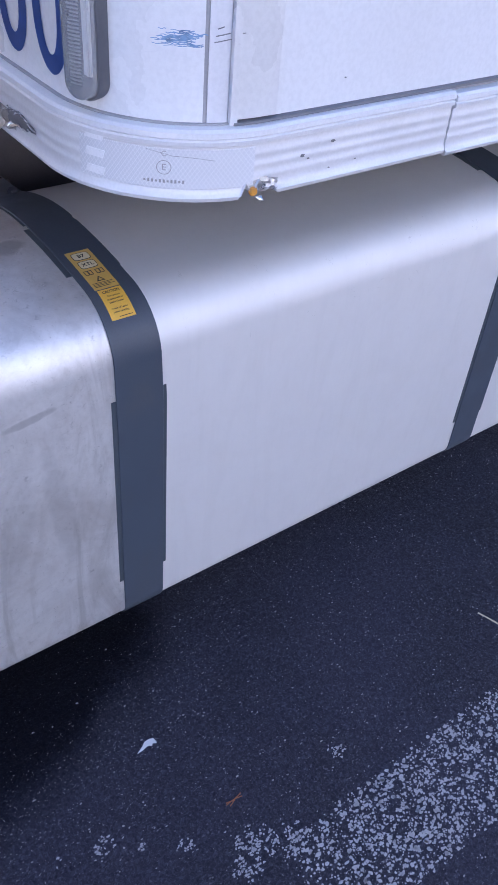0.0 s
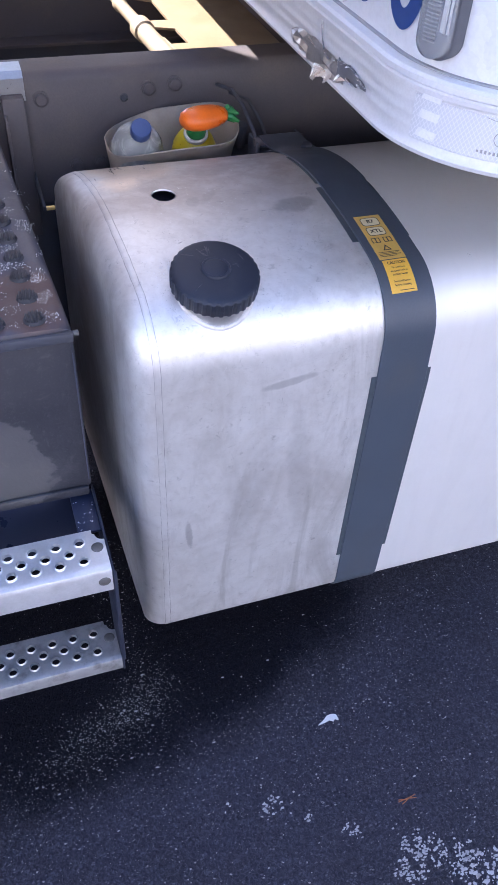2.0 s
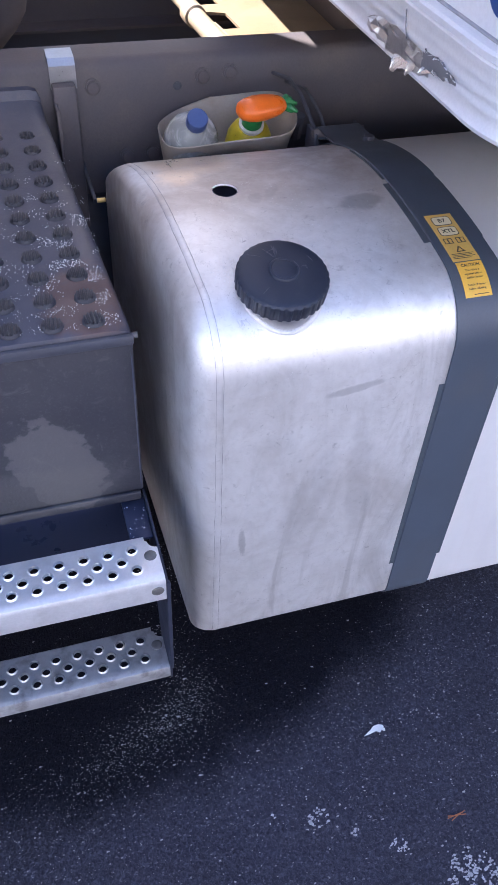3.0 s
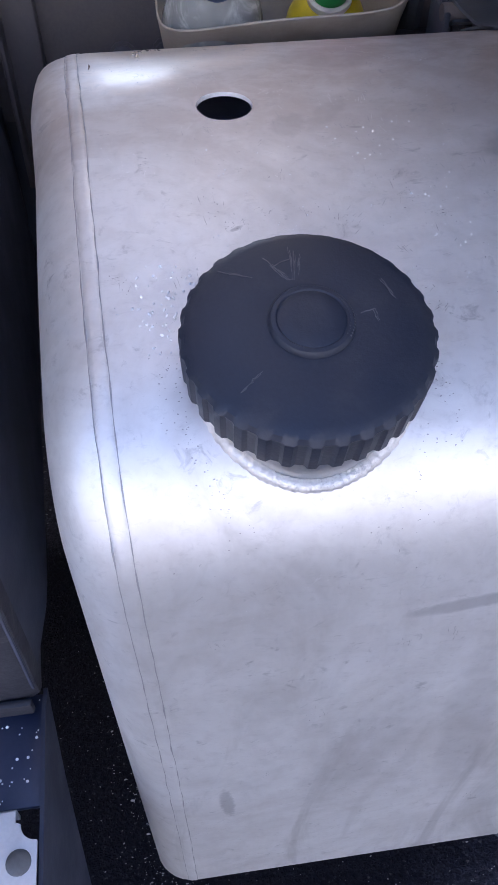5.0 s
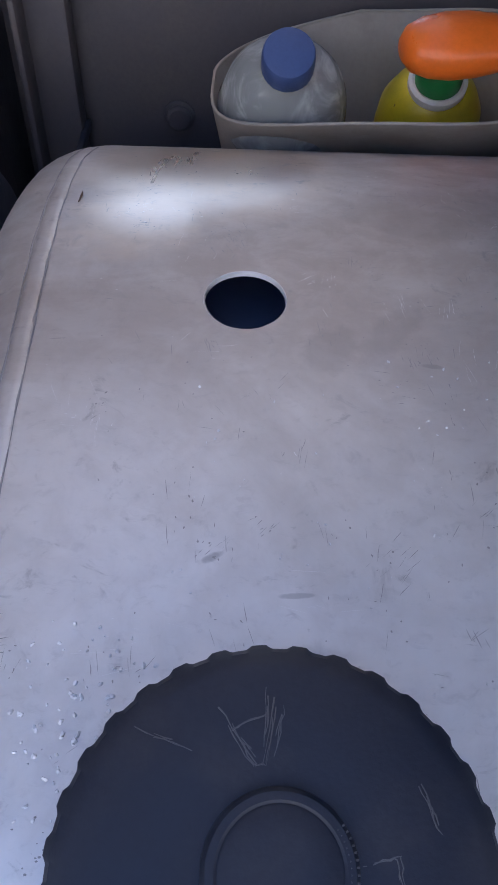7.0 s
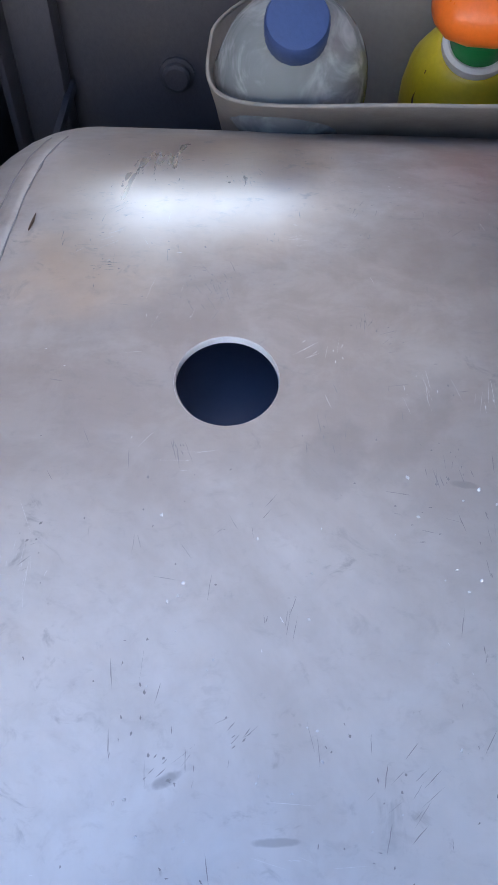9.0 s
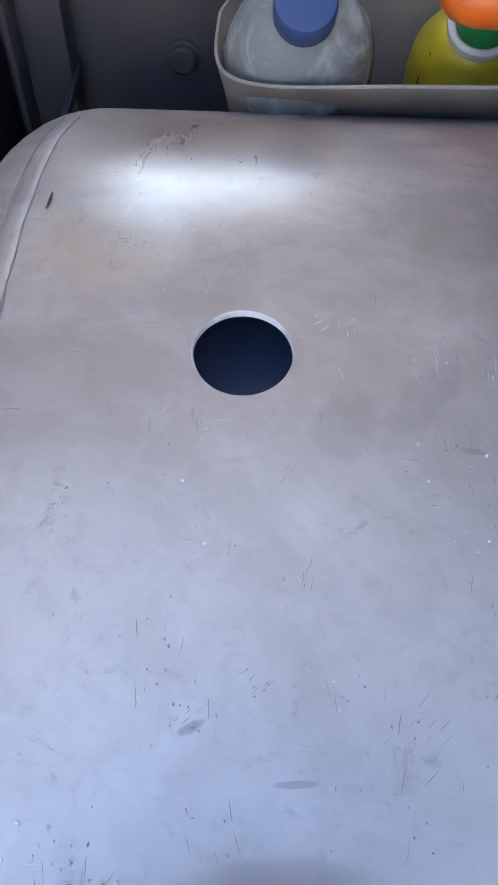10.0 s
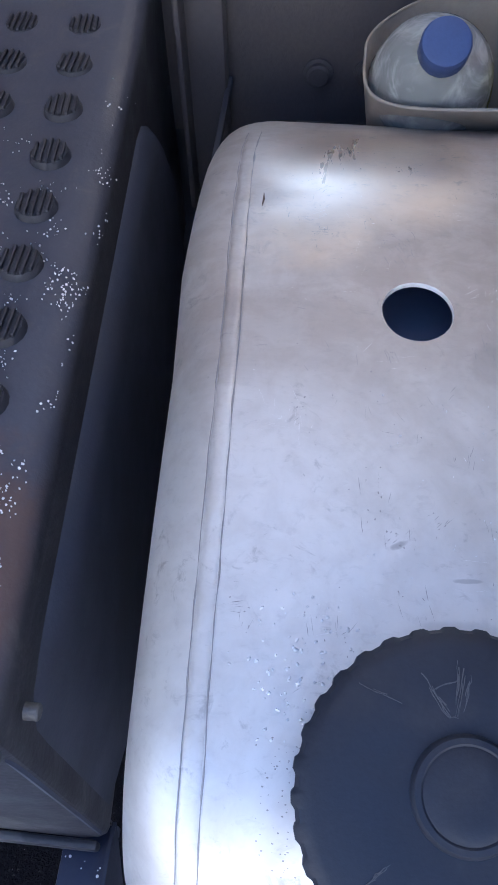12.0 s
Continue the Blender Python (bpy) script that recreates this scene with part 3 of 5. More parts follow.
                d = -fall_in(px) * (1 - 0.55 * max(0.0, min(1.0, (y - 0.287) / 0.066)) * (z > 0.8)) + (-0.0003 if abs(f) == 1 else lift * (0.7 + 0.6 * rnd.random()) * (1.0 - 0.4 * abs(f)))
                row.append((skew(px, y), y + ny * d, z + nz * d))
            grid.append(row)
        sheet(bm, grid)
        bmesh.ops.recalc_face_normals(bm, faces=bm.faces)
        part(nm, bm, "tank" if nm == "weld_band" else "seam", tank, smooth=80)
    # fuel seen through the hole, its pale blue colour painting in haze
    bm = bmesh.new()
    sheet(bm, [[(x, y, 0.962) for x in (0.0, 0.1, 0.2)] for y in (0.2, 0.33, 0.5)])
    part("fuel", bm, "fuel", shell, "fuel inside the tank, coloured pale blue to imitate haze")
    # filler neck with its weld bead
    bm = bmesh.new()
    lathe(bm, [(0.0500, -0.13), (0.0500, -0.026), (0.049, -0.024), (0, -0.024)], (0, -0.0035, 0), 56)
    bm.transform(CAP_AT)
    neck = part("filler_neck", bm, "neck", tank, "aluminium filler neck")
    bm = bmesh.new()
    path, rad = [], []
    for q in range(360):
        a = 2 * math.pi * q / 360
        lo, hi = -0.15, 0.0
        for _ in range(30):
            mid = (lo + hi) / 2
            p = CAP_AT @ Vector((0.0525 * math.cos(a), 0.0525 * math.sin(a) - 0.0035, mid))
            lo, hi = (mid, hi) if p.z < tank_top(p.y) else (lo, mid)
        path.append(p + Vector((0, 0, 0.0008)))
        rad.append(0.0035 + 0.0009 * ((q / 5.0 + 0.3 * math.sin(q * 0.13)) % 1.0) + 0.0004 * noise.noise(Vector((q * 0.11, 0, 3))))
    tube(bm, path, rad, 8, True)
    part("weld_bead", bm, "weld", neck, "rippled weld bead", smooth=50)
    # ribbed cap
    bm = bmesh.new()
    n, teeth = 384, 32

    def tooth(a):
        k = (a * teeth / (2 * math.pi)) % 1.0
        return min(1.0, max(0.0, min((k - 0.14) / 0.07, (0.70 - k) / 0.07)))
    rows = []
    for r, z, t in ((0.0535, -0.0290, 0), (0.0570, -0.0300, 1), (0.0578, -0.0280, 1), (0.0585, -0.0090, 1), (0.0590, -0.0062, 0.6), (0.0575, -0.0034, 0.1), (0.0550, -0.0020, 0), (0.0525, -0.0008, 0), (0.030, 0.0, 0), (0.0195, 0.0, 0)):
        rows.append([bm.verts.new(((r + 0.0018 * t * tooth(2 * math.pi * i / n)) * math.cos(2 * math.pi * i / n),
                                   (r + 0.0018 * t * tooth(2 * math.pi * i / n)) * math.sin(2 * math.pi * i / n), z)) for i in range(n)])
    for a, b in zip(rows, rows[1:]):
        for i in range(n):
            bm.faces.new([a[i], a[(i + 1) % n], b[(i + 1) % n], b[i]])
    bm.faces.new(rows[0][::-1]), bm.faces.new(rows[-1])
    bm.transform(CAP_AT)
    cap = part("fuel_cap", bm, "cap", tank, "black ribbed plastic cap, scuffed", smooth=30)
    bm = bmesh.new()
    lathe(bm, [(0.0218, -0.0002), (0.0212, -0.0009), (0.0204, -0.0007), (0.0198, 0.0020), (0.0188, 0.0030), (0.0168, 0.0032), (0.0160, 0.0026), (0.0153, 0.0031), (0.008, 0.0032), (0, 0.0032)], (0.001, 0.002, 0), 48)
    bm.transform(CAP_AT)
    part("button", bm, "cap", cap)
    bm = bmesh.new()
    for i in range(-7, 8):
        a = radians(i * 5)
        p, d = Vector((0.001, 0.002, 0.0029)), Vector((math.cos(a), math.sin(a), 0))
        tube(bm, [p + d * 0.0174, p + d * 0.0197 + Vector((0, 0, -0.0006))], 0.00035, 5)
    bm.transform(CAP_AT)
    tagged(part("knurl", bm, "mark", cap), kind="stuff")
    scr = [[(-0.016, 0.042), (-0.006, 0.027), (-0.003, 0.0275), (0.0, 0.045)], [(-0.012, 0.036), (-0.002, 0.0405)], [(-0.0025, 0.047), (-0.003, 0.032)],
           [(-0.038, 0.036), (-0.022, 0.031)], [(0.0225, 0.004), (0.031, 0.006), (0.032, -0.002)], [(-0.032, -0.027), (-0.025, -0.022)], [(-0.036, -0.032), (-0.029, -0.0255)],
           [(0.038, 0.023), (0.042, 0.012)], [(-0.012, 0.036), (-0.005, 0.029)], [(0.002, 0.042), (-0.001, 0.0295)]]
    for line in scr:
        bm = bmesh.new()
        for strand in range(3):
            ox, oy = rnd.gauss(0, 0.0003), rnd.gauss(0, 0.0003)
            pts = []
            for (ax, ay), (bx, by) in zip(line, line[1:]):
                for k in range(7):
                    f = k / 6
                    pts.append(Vector((ax + ox + (bx - ax) * f + rnd.uniform(-4e-4, 4e-4), ay + oy + (by - ay) * f + rnd.uniform(-4e-4, 4e-4), -0.0001)))
            cut = rnd.randint(0, 2)
            pts = pts[cut:len(pts) - rnd.randint(0, 2)]
            tube(bm, pts, [rnd.uniform(0.00008, 0.00026) for _ in pts], 4)
        bm.transform(CAP_AT)
        part("scuff_mark", bm, "mark", cap, "scratched line")


def build_scratches():
    """Small scratches, specks and smudges over the tank's top and front, lying in its skin."""
    rng = random.Random(23)
    tank = bpy.data.objects["fuel_tank"]
    for nm, mat, many, seed in (("scuffing", "scratch", 1250, 1), ("bright_scuffing", "bright", 240, 2)):
        bm = bmesh.new()
        for i in range(many // 4):
            top = rng.random() < 0.8
            cx = rng.uniform(0.012, 0.34)
            cs = s_at(rng.uniform(0.10, 0.52)) if top else rng.uniform(0.0, FRONT + 0.1)
            if rng.random() < 0.12:
                cx, cs, top = rng.uniform(0.48, 1.3), FRONT + rng.uniform(-0.03, 0.14), False
            way = rng.choice((0.0, 0.1, 1.45, 1.57, 1.7, 1.9, 0.8))
            spread = rng.choice((0.003, 0.006, 0.012))
            for j in range(rng.choice((1, 2, 4, 6, 10))):
                x, s = cx + rng.gauss(0, spread), cs + rng.gauss(0, spread)
                y, _ = on_tank(s)
                if math.hypot(x - HOLE[0], y - HOLE[1]) < 0.034 or (top and math.hypot(x - CAP[0], y - CAP[1]) < 0.070) or not (0.006 < x < 0.35 or 0.47 < x < 1.34):
                    continue
                ln, w = (rng.uniform(0.0005, 0.0016), rng.uniform(0.00015, 0.0004)) if rng.random() < 0.45 else (rng.uniform(0.002, 0.010), rng.uniform(0.00005, 0.00015))
                if mat == "bright":
                    ln, w = ln * 1.6, w * 0.5
                a = way + rng.gauss(0, 0.16)
                left, right = [], []
                for k in range(5):
                    f = k / 4 - 0.5
                    px, ps = x + ln * f * math.cos(a) + rng.gauss(0, 0.00005), s + ln * f * math.sin(a)
                    ww = w * (1 - (2 * f) ** 2 * 0.9) * rng.uniform(0.4, 1.4)
                    for store, sg in ((left, 1), (right, -1)):
                        yy, zz = on_tank(ps + sg * ww * math.cos(a), 0.00014)
                        store.append(bm.verts.new((px - sg * ww * math.sin(a), yy, zz)))
                for k in range(4):
                    bm.faces.new([left[k], left[k + 1], right[k + 1], right[k]])
        if mat == "scratch":
            for i in range(240):
                a, r = rng.uniform(-3.5, 0.4), 0.064 + abs(rng.gauss(0, 0.009))
                x, y = CAP[0] + r * math.cos(a), CAP[1] - 0.004 + r * math.sin(a)
                if y < 0.004:
                    continue
                c, w = s_at(y), rng.uniform(0.0001, 0.0004)
                ring = []
                for k in range(6):
                    yy, zz = on_tank(c + w * math.sin(k * 1.05) * rng.uniform(0.6, 1.4), 0.00014)
                    ring.append(bm.verts.new((x + w * 1.5 * math.cos(k * 1.05), yy, zz)))
                bm.faces.new(ring)
        bmesh.ops.recalc_face_normals(bm, faces=bm.faces)
        tagged(part(nm, bm, mat, tank), kind="stuff")


build_tank()
build_scratches()


# ---- tank straps ----
def band(bm, xa, xb, s0, s1, lift0, lift1, steps=90, edge=0.0008):
    """A strip round the tank from run s0 to s1, between two lifts over its skin."""
    grid = []
    for i in range(steps + 1):
        s = s0 + (s1 - s0) * i / steps
        (ya, za), (yb, zb) = on_tank(s, lift0), on_tank(s, lift1)
        yc, zc = on_tank(s, lift1 - edge)
        lean = max(0.0, min(1.0, (s - FRONT + 0.1) / 0.25))
        x0, x1 = xa - 0.004 * lean, xb - 0.011 * lean
        grid.append([(x0, ya, za), (x0, yc, zc), (x0 + edge, yb, zb), (x1 - edge, yb, zb), (x1, yc, zc), (x1, ya, za), (x0, ya, za)])
    vs = sheet(bm, grid)
    bm.faces.new(vs[0][:-1]), bm.faces.new(vs[-1][:-1][::-1])
    bmesh.ops.remove_doubles(bm, verts=bm.verts, dist=1e-6)
    bmesh.ops.recalc_face_normals(bm, faces=bm.faces)
    return bm


def build_strap(x0):
    x1 = x0 + 0.092
    top = s_at(0.565)
    st = thing("tank_strap", (x0 + 0.046, 0.25, 0.23), "slate grey painted steel strap on a rubber liner round the tank", "strap", "tank straps")
    part("band", band(bmesh.new(), x0, x1, -0.075, top, 0.0012, 0.0036), "strap", st)
    part("liner", band(bmesh.new(), x0 - 0.0085, x1 + 0.0075, 0.080, 0.541, 0.0, 0.0011, edge=0.0003), "liner", st, "dark rubber liner under the strap")
    part("liner", band(bmesh.new(), x0 - 0.0095, x1 + 0.0035, s_at(0.125), s_at(0.285), 0.0, 0.0011, edge=0.0003), "liner", st, "dark rubber liner under the strap")
    part("liner", band(bmesh.new(), x0 - 0.004, x1 + 0.004, s_at(0.30), s_at(0.44), 0.0, 0.0011, edge=0.0003), "liner", st, "dark rubber liner under the strap")
    # the strap's tail runs level to the rear and wraps round a pin held by two ears
    xa, xb = x0 - 0.004, x1 - 0.011
    tail = [(y, tank_top(y) + 0.0036) for y in (0.49, 0.51)] + [(0.535, 0.9655), (0.565, 0.9630), (0.60, 0.9615)]
    tail += [(0.60 + 0.0125 * math.sin(radians(a)), 0.949 + 0.0125 * math.cos(radians(a))) for a in range(20, 260, 20)]
    bm = bmesh.new()
    lower = []
    for k, (y, z) in enumerate(tail):
        (ya, za), (yb, zb) = tail[max(k - 1, 0)], tail[min(k + 1, len(tail) - 1)]
        d = math.hypot(yb - ya, zb - za)
        lower.append((y + 0.003 * (zb - za) / d, z - 0.003 * (yb - ya) / d))
    loop = tail + lower[::-1]
    vs = sheet(bm, [[(x, y, z) for y, z in loop + loop[:1]] for x in (xa, xb)])
    bm.faces.new(vs[0][:-1]), bm.faces.new(vs[-1][:-1][::-1])
    bmesh.ops.remove_doubles(bm, verts=bm.verts, dist=1e-6)
    bmesh.ops.recalc_face_normals(bm, faces=bm.faces)
    part("strap_tail", bm, "strap", st, "grimy strap end wrapped round its pin")
    bm = bmesh.new()
    lathe(bm, [(0, -0.052), (0.008, -0.052), (0.009, -0.050), (0.009, 0.050), (0.008, 0.052), (0, 0.052)], ((xa + xb) / 2, 0.60, 0.949), 24, pose(0, 0, 0, 0, 90, 0))
    part("tension_pin", bm, "dusty", st, "grimy round tension pin")
    bm = bmesh.new()
    for x in (xa - 0.009, xb + 0.003):
        box(bm, (x, 0.588, 0.84), (x + 0.006, 0.640, 0.952), 0.002)
    box(bm, (xa - 0.009, 0.634, 0.80), (xb + 0.009, 0.8095, 0.85), 0.003)
    part("bracket", bm, "black", st, "black ears carrying the pin")
    bm = bmesh.new()
    lathe(bm, [(0, 0.0), (0.011, 0.0), (0.011, 0.007), (0.009, 0.009), (0, 0.009)], (x0 + 0.062, 0.512, 0.970), 6)
    part("nut", bm, "black", st)
    return st


build_strap(0.363)
build_strap(1.352)


def build_labels():
    """Two yellow fuel labels on the strap."""
    up = 0.0040

    def F(o):
        return FRONT + 0.133 + (o - 0.125) * 0.922

    def C(o):
        return FRONT + 0.0765 + (o - 0.056) * 0.826

    def spot(cx, s):
        def place(u, v, lift=0.0):
            y, z = on_tank(s + v, up + lift)
            return Vector((cx + u - 0.003 - 0.004 * max(0.0, min(1.0, (s + v - FRONT + 0.1) / 0.25)), y, z))
        return place
    top0, top1 = F(0.125), F(0.241)
    lab = thing("fuel_label", (0.398, 0.1, 0.99), "yellow fuel grade sticker with two framed codes on the grey strap", "sticker")
    part("backing", band(bmesh.new(), 0.377, 0.428, top0, top1, 0.0036, 0.0040, 30, 0.0001), "oldyellow", lab)
    for words, s in (("B7", F(0.223)), ("XTL", F(0.196))):
        bm = bmesh.new()
        P = spot(0.402, s)
        out = []
        for q in range(32):
            a = 2 * math.pi * q / 32
            sx, sy = abs(math.cos(a)) ** 0.4 * math.copysign(1, math.cos(a)), abs(math.sin(a)) ** 0.4 * math.copysign(1, math.sin(a))
            out.append((sx, sy))
        bm.faces.new([bm.verts.new(P(0.0155 * x, 0.0106 * y, 0.0002)) for x, y in out])
        part("frame", bm, "ink", lab)
        bm = bmesh.new()
        bm.faces.new([bm.verts.new(P(0.0143 * x, 0.0094 * y, 0.0004)) for x, y in out])
        part("panel", bm, "cream", lab)
        part("lettering", lettering(words, 0.0115, lambda u, v: P(u, v, 0.0006), 0.0003), "ink", lab)
    for cx in (0.392, 0.412):
        P = spot(cx, F(0.172))
        bm = bmesh.new()
        for a, b, c, d in ((-0.007, -0.006, 0.007, -0.0045), (-0.007, 0.0045, 0.007, 0.006), (-0.007, -0.006, -0.0055, 0.006), (0.0055, -0.006, 0.007, 0.006), (-0.001, -0.006, 0.001, 0.006)):
            bm.faces.new([bm.verts.new(P(*p, 0.0002)) for p in ((a, b), (c, b), (c, d), (a, d))])
        part("pictogram", bm, "ink", lab)
    P = spot(0.402, F(0.1515))
    bm = bmesh.new()
    tri = [(-0.0075, -0.006), (0.0075, -0.006), (0, 0.0075)]
    inner = [(x * 0.55, y * 0.55 - 0.0008) for x, y in tri]
    for i in range(3):
        j = (i + 1) % 3
        bm.faces.new([bm.verts.new(P(*p, 0.0002)) for p in (tri[i], tri[j], inner[j], inner[i])])
    for a, b, v in ((-0.018, 0.018, -0.0105), (-0.018, 0.014, -0.0135), (-0.018, 0.018, -0.0165), (-0.018, 0.010, -0.0195)):
        bm.faces.new([bm.verts.new(P(*p, 0.0002)) for p in ((a, v), (b, v), (b, v + 0.0012), (a, v + 0.0012))])
    part("warning_sign", bm, "ink", lab)
    low = thing("caution_label", (0.406, 0.05, 0.97), "yellow caution sticker with dark text on the grey strap", "sticker")
    part("backing", band(bmesh.new(), 0.379, 0.427, C(0.056), C(0.122), 0.0036, 0.0040, 30, 0.0001), "yellow", low)
    for words, s, size in (("CAUTION", C(0.1145), 0.0066), ("This vehicle is", C(0.1045), 0.0041), ("equipped with an", C(0.0975), 0.0041), ("auxiliary heater", C(0.0905), 0.0041),
                           ("Switch off heater", C(0.0775), 0.0041), ("before refuelling", C(0.0705), 0.0041)):
        P = spot(0.4035, s)
        part("lettering", lettering(words, size, lambda u, v: P(u, v, 0.0003), 0.0002 if size > 0.006 else 0.0001), "ink", low)
    bm = bmesh.new()
    P = spot(0.4085, C(0.060))
    bm.faces.new([bm.verts.new(P(*p, 0.0002)) for p in ((-0.012, 0), (0.012, 0), (0.012, 0.0011), (-0.012, 0.0011))])
    part("fine_print", bm, "ink", low)


build_labels()

# ---- trailer ----
TX, TY, TR = 0.285, -0.2, 0.188
TZ0, TZ1 = 1.244, 1.326


def trailer_path(run):
    """A point and its outward direction along the trailer's foot: run 0 at the start of the corner's arc, minus along its front, plus along its side."""
    arc = TR * math.pi / 2
    if run < 0:
        return Vector((TX, TY + TR - run, 0)), Vector((-1, 0, 0))
    if run < arc:
        a = run / TR
        d = Vector((-math.cos(a), -math.sin(a), 0))
        return Vector((TX + TR, TY + TR, 0)) + d * TR, d
    return Vector((TX + TR + run - arc, TY, 0)), Vector((0, -1, 0))


def runs(a, b, step=0.012):
    arc = TR * math.pi / 2
    keys = sorted({a, b, *[k for k in (0.0, arc) if a < k < b], *[i * step for i in range(-60, 140) if a < i * step < b and -0.6 < i * step < 1.0], *[side(0.43 + 0.003 * i) for i in range(24) if a < side(0.43 + 0.003 * i) < b]})
    return keys


def sweep(bm, a, b, profile, close=True):
    """Sweeps a profile of (outward, height) along the trailer's foot."""
    grid = []
    for r in runs(a, b):
        p, d = trailer_path(r)
        row = [p + d * o + Vector((0, 0, h)) for o, h in profile]
        grid.append(row + ([row[0]] if close else []))
    vs = sheet(bm, grid)
    if close:
        bm.faces.new(vs[0][:-1]), bm.faces.new(vs[-1][:-1][::-1])
        bmesh.ops.remove_doubles(bm, verts=bm.verts, dist=1e-6)
    bmesh.ops.recalc_face_normals(bm, faces=bm.faces)
    return bm


def side(x):
    """Run along the trailer's side at x."""
    return TR * math.pi / 2 + x - TX - TR


def build_trailer():
    tr = thing("semi_trailer", (3.0, 1.0, 0.0), "white box semi-trailer with rounded corner and battered silver foot rail", "trailer")
    # the box: a skin with roof and floor
    prof = [(-0.012, 1.30), (-0.012, 3.9), (-0.09, 3.95), (-0.09, 1.30)]
    part("corner_panel", sweep(bmesh.new(), -0.55, side(0.3930), prof), "frp", tr)
    # unseen stretch of the front, its brown chosen for warm bounced light
    part("front_panel", sweep(bmesh.new(), -2.18, -0.553, prof), "brown", tr, "unseen front panel, brown to tint the light bounced onto the tank")
    part("corner_post", sweep(bmesh.new(), side(0.398), side(0.424), [(-0.011, 1.30), (-0.011, 3.9), (-0.09, 3.95), (-0.09, 1.30)]), "post", tr, "grey-white corner post strip")
    part("post_bead", sweep(bmesh.new(), side(0.425), side(0.434), [(-0.005, 1.325), (-0.003, 1.33), (-0.003, 3.9), (-0.09, 3.95), (-0.09, 1.30)]), "frp", tr)
    part("patch_panel", sweep(bmesh.new(), side(0.435), side(0.490), [(-0.007, 1.332), (-0.006, 1.334), (-0.006, 3.9), (-0.09, 3.95), (-0.09, 1.30)]), "frp", tr, "scuffed pale reinforcing strip")
    part("side_panel", sweep(bmesh.new(), side(0.4905), side(9.0), prof), "frp", tr, "smooth white side panel")
    part("sealant", sweep(bmesh.new(), side(0.3932), side(0.3978), [(-0.0125, 1.30), (-0.0125, 3.9), (-0.09, 3.95), (-0.09, 1.30)]), "mark2", tr, "grey sealant joint")
    bm = bmesh.new()
    box(bm, (TX + 0.1, TY + 0.05, 1.27), (9.0, 2.35, 1.31), 0.0)
    part("floor", bm, "dusty", tr)
    bm = bmesh.new()
    box(bm, (TX + 0.05, TY + 0.05, 3.88), (9.0, 2.35, 3.96), 0.0)
    part("roof", bm, "frp", tr)
    bm = bmesh.new()
    box(bm, (TX + 0.05, 2.30, 1.27), (9.0, 2.36, 3.95), 0.0)
    part("far_wall", bm, "frp", tr)
    # foot rail: two lengths with a joint
    foot = [(0.0, TZ0), (0.0035, TZ0 - 0.004), (0.0085, TZ0 - 0.003), (0.0105, TZ0 + 0.002), (0.0075, TZ0 + 0.006), (0.0060, TZ0 + 0.010)]
    for k in range(3):
        h = TZ0 + 0.018 + k * 0.014
        foot += [(0.0055, h), (0.0062, h + 0.0015), (0.0062, h + 0.0065), (0.0055, h + 0.008)]
    foot += [(0.0060, TZ1 - 0.020), (0.0100, TZ1 - 0.018), (0.0105, TZ1 - 0.013), (0.0080, TZ1 - 0.011), (0.0105, TZ1 - 0.009), (0.0100, TZ1 - 0.003), (0.0060, TZ1), (-0.01, TZ1), (-0.01, TZ0)]
    bm = sweep(bmesh.new(), -2.18, side(0.7925), foot)
    for v in bm.verts:
        if 0.435 < v.co.x < 0.495 and v.co.y < TY + 0.02:
            u = (v.co.x - 0.435) / 0.06
            edge = TZ0 - 0.004 + 0.020 * min(1.0, u * 7, (1 - u) * 3) * (0.8 + 0.35 * math.sin(u * 17))
            v.co.z = max(v.co.z, edge)
    rail = part("foot_rail", bm, "rail", tr, "battered silver-white foot rail")
    part("foot_rail", sweep(bmesh.new(), side(0.7950), side(9.0), [(o + 0.0012, h - 0.004) for o, h in foot]), "rail", tr, "silver-white foot rail")
    part("shadow_gap", sweep(bmesh.new(), -2.18, side(9.0), [(-0.008, TZ1 - 0.004), (-0.0075, TZ1 + 0.0022), (-0.03, TZ1 + 0.003), (-0.03, TZ1 - 0.004)]), "mark2", tr, "grey sealant joint")
    part("panel_edge", sweep(bmesh.new(), side(0.430), side(9.0), [(-0.0022, TZ1 + 0.0004), (-0.0022, TZ1 + 0.0036), (-0.03, TZ1 + 0.0036), (-0.03, TZ1 + 0.0004)]), "seal", tr, "dark grey lower edge of the side panel")
    # reflective tape on the corner, with its approval mark
    a, b = TR * radians(20), side(0.455)
    part("reflective_tape", sweep(bmesh.new(), a, b, [(0.0062, TZ0 + 0.012), (0.0072, TZ0 + 0.013), (0.0072, TZ1 - 0.023), (0.0062, TZ1 - 0.022)]), "tape", rail, "silver honeycomb reflective tape")

    def on_rail(run, h, lift=0.0078):
        def place(u, v):
            p, d = trailer_path(run + u)
            return p + d * lift + Vector((0, 0, h + v))
        return place
    mark = TR * radians(52)
    P = on_rail(mark, 1.282)
    bm = bmesh.new()
    for q in range(28):
        a0, a1 = 2 * math.pi * q / 28, 2 * math.pi * (q + 1) / 28
        bm.faces.new([bm.verts.new(P(r * math.cos(t), r * math.sin(t))) for r, t in ((0.0085, a0), (0.0085, a1), (0.0077, a1), (0.0077, a0))])
    part("mark_ring", bm, "mark2", rail)
    part("lettering", lettering("E", 0.011, P), "mark2", rail)
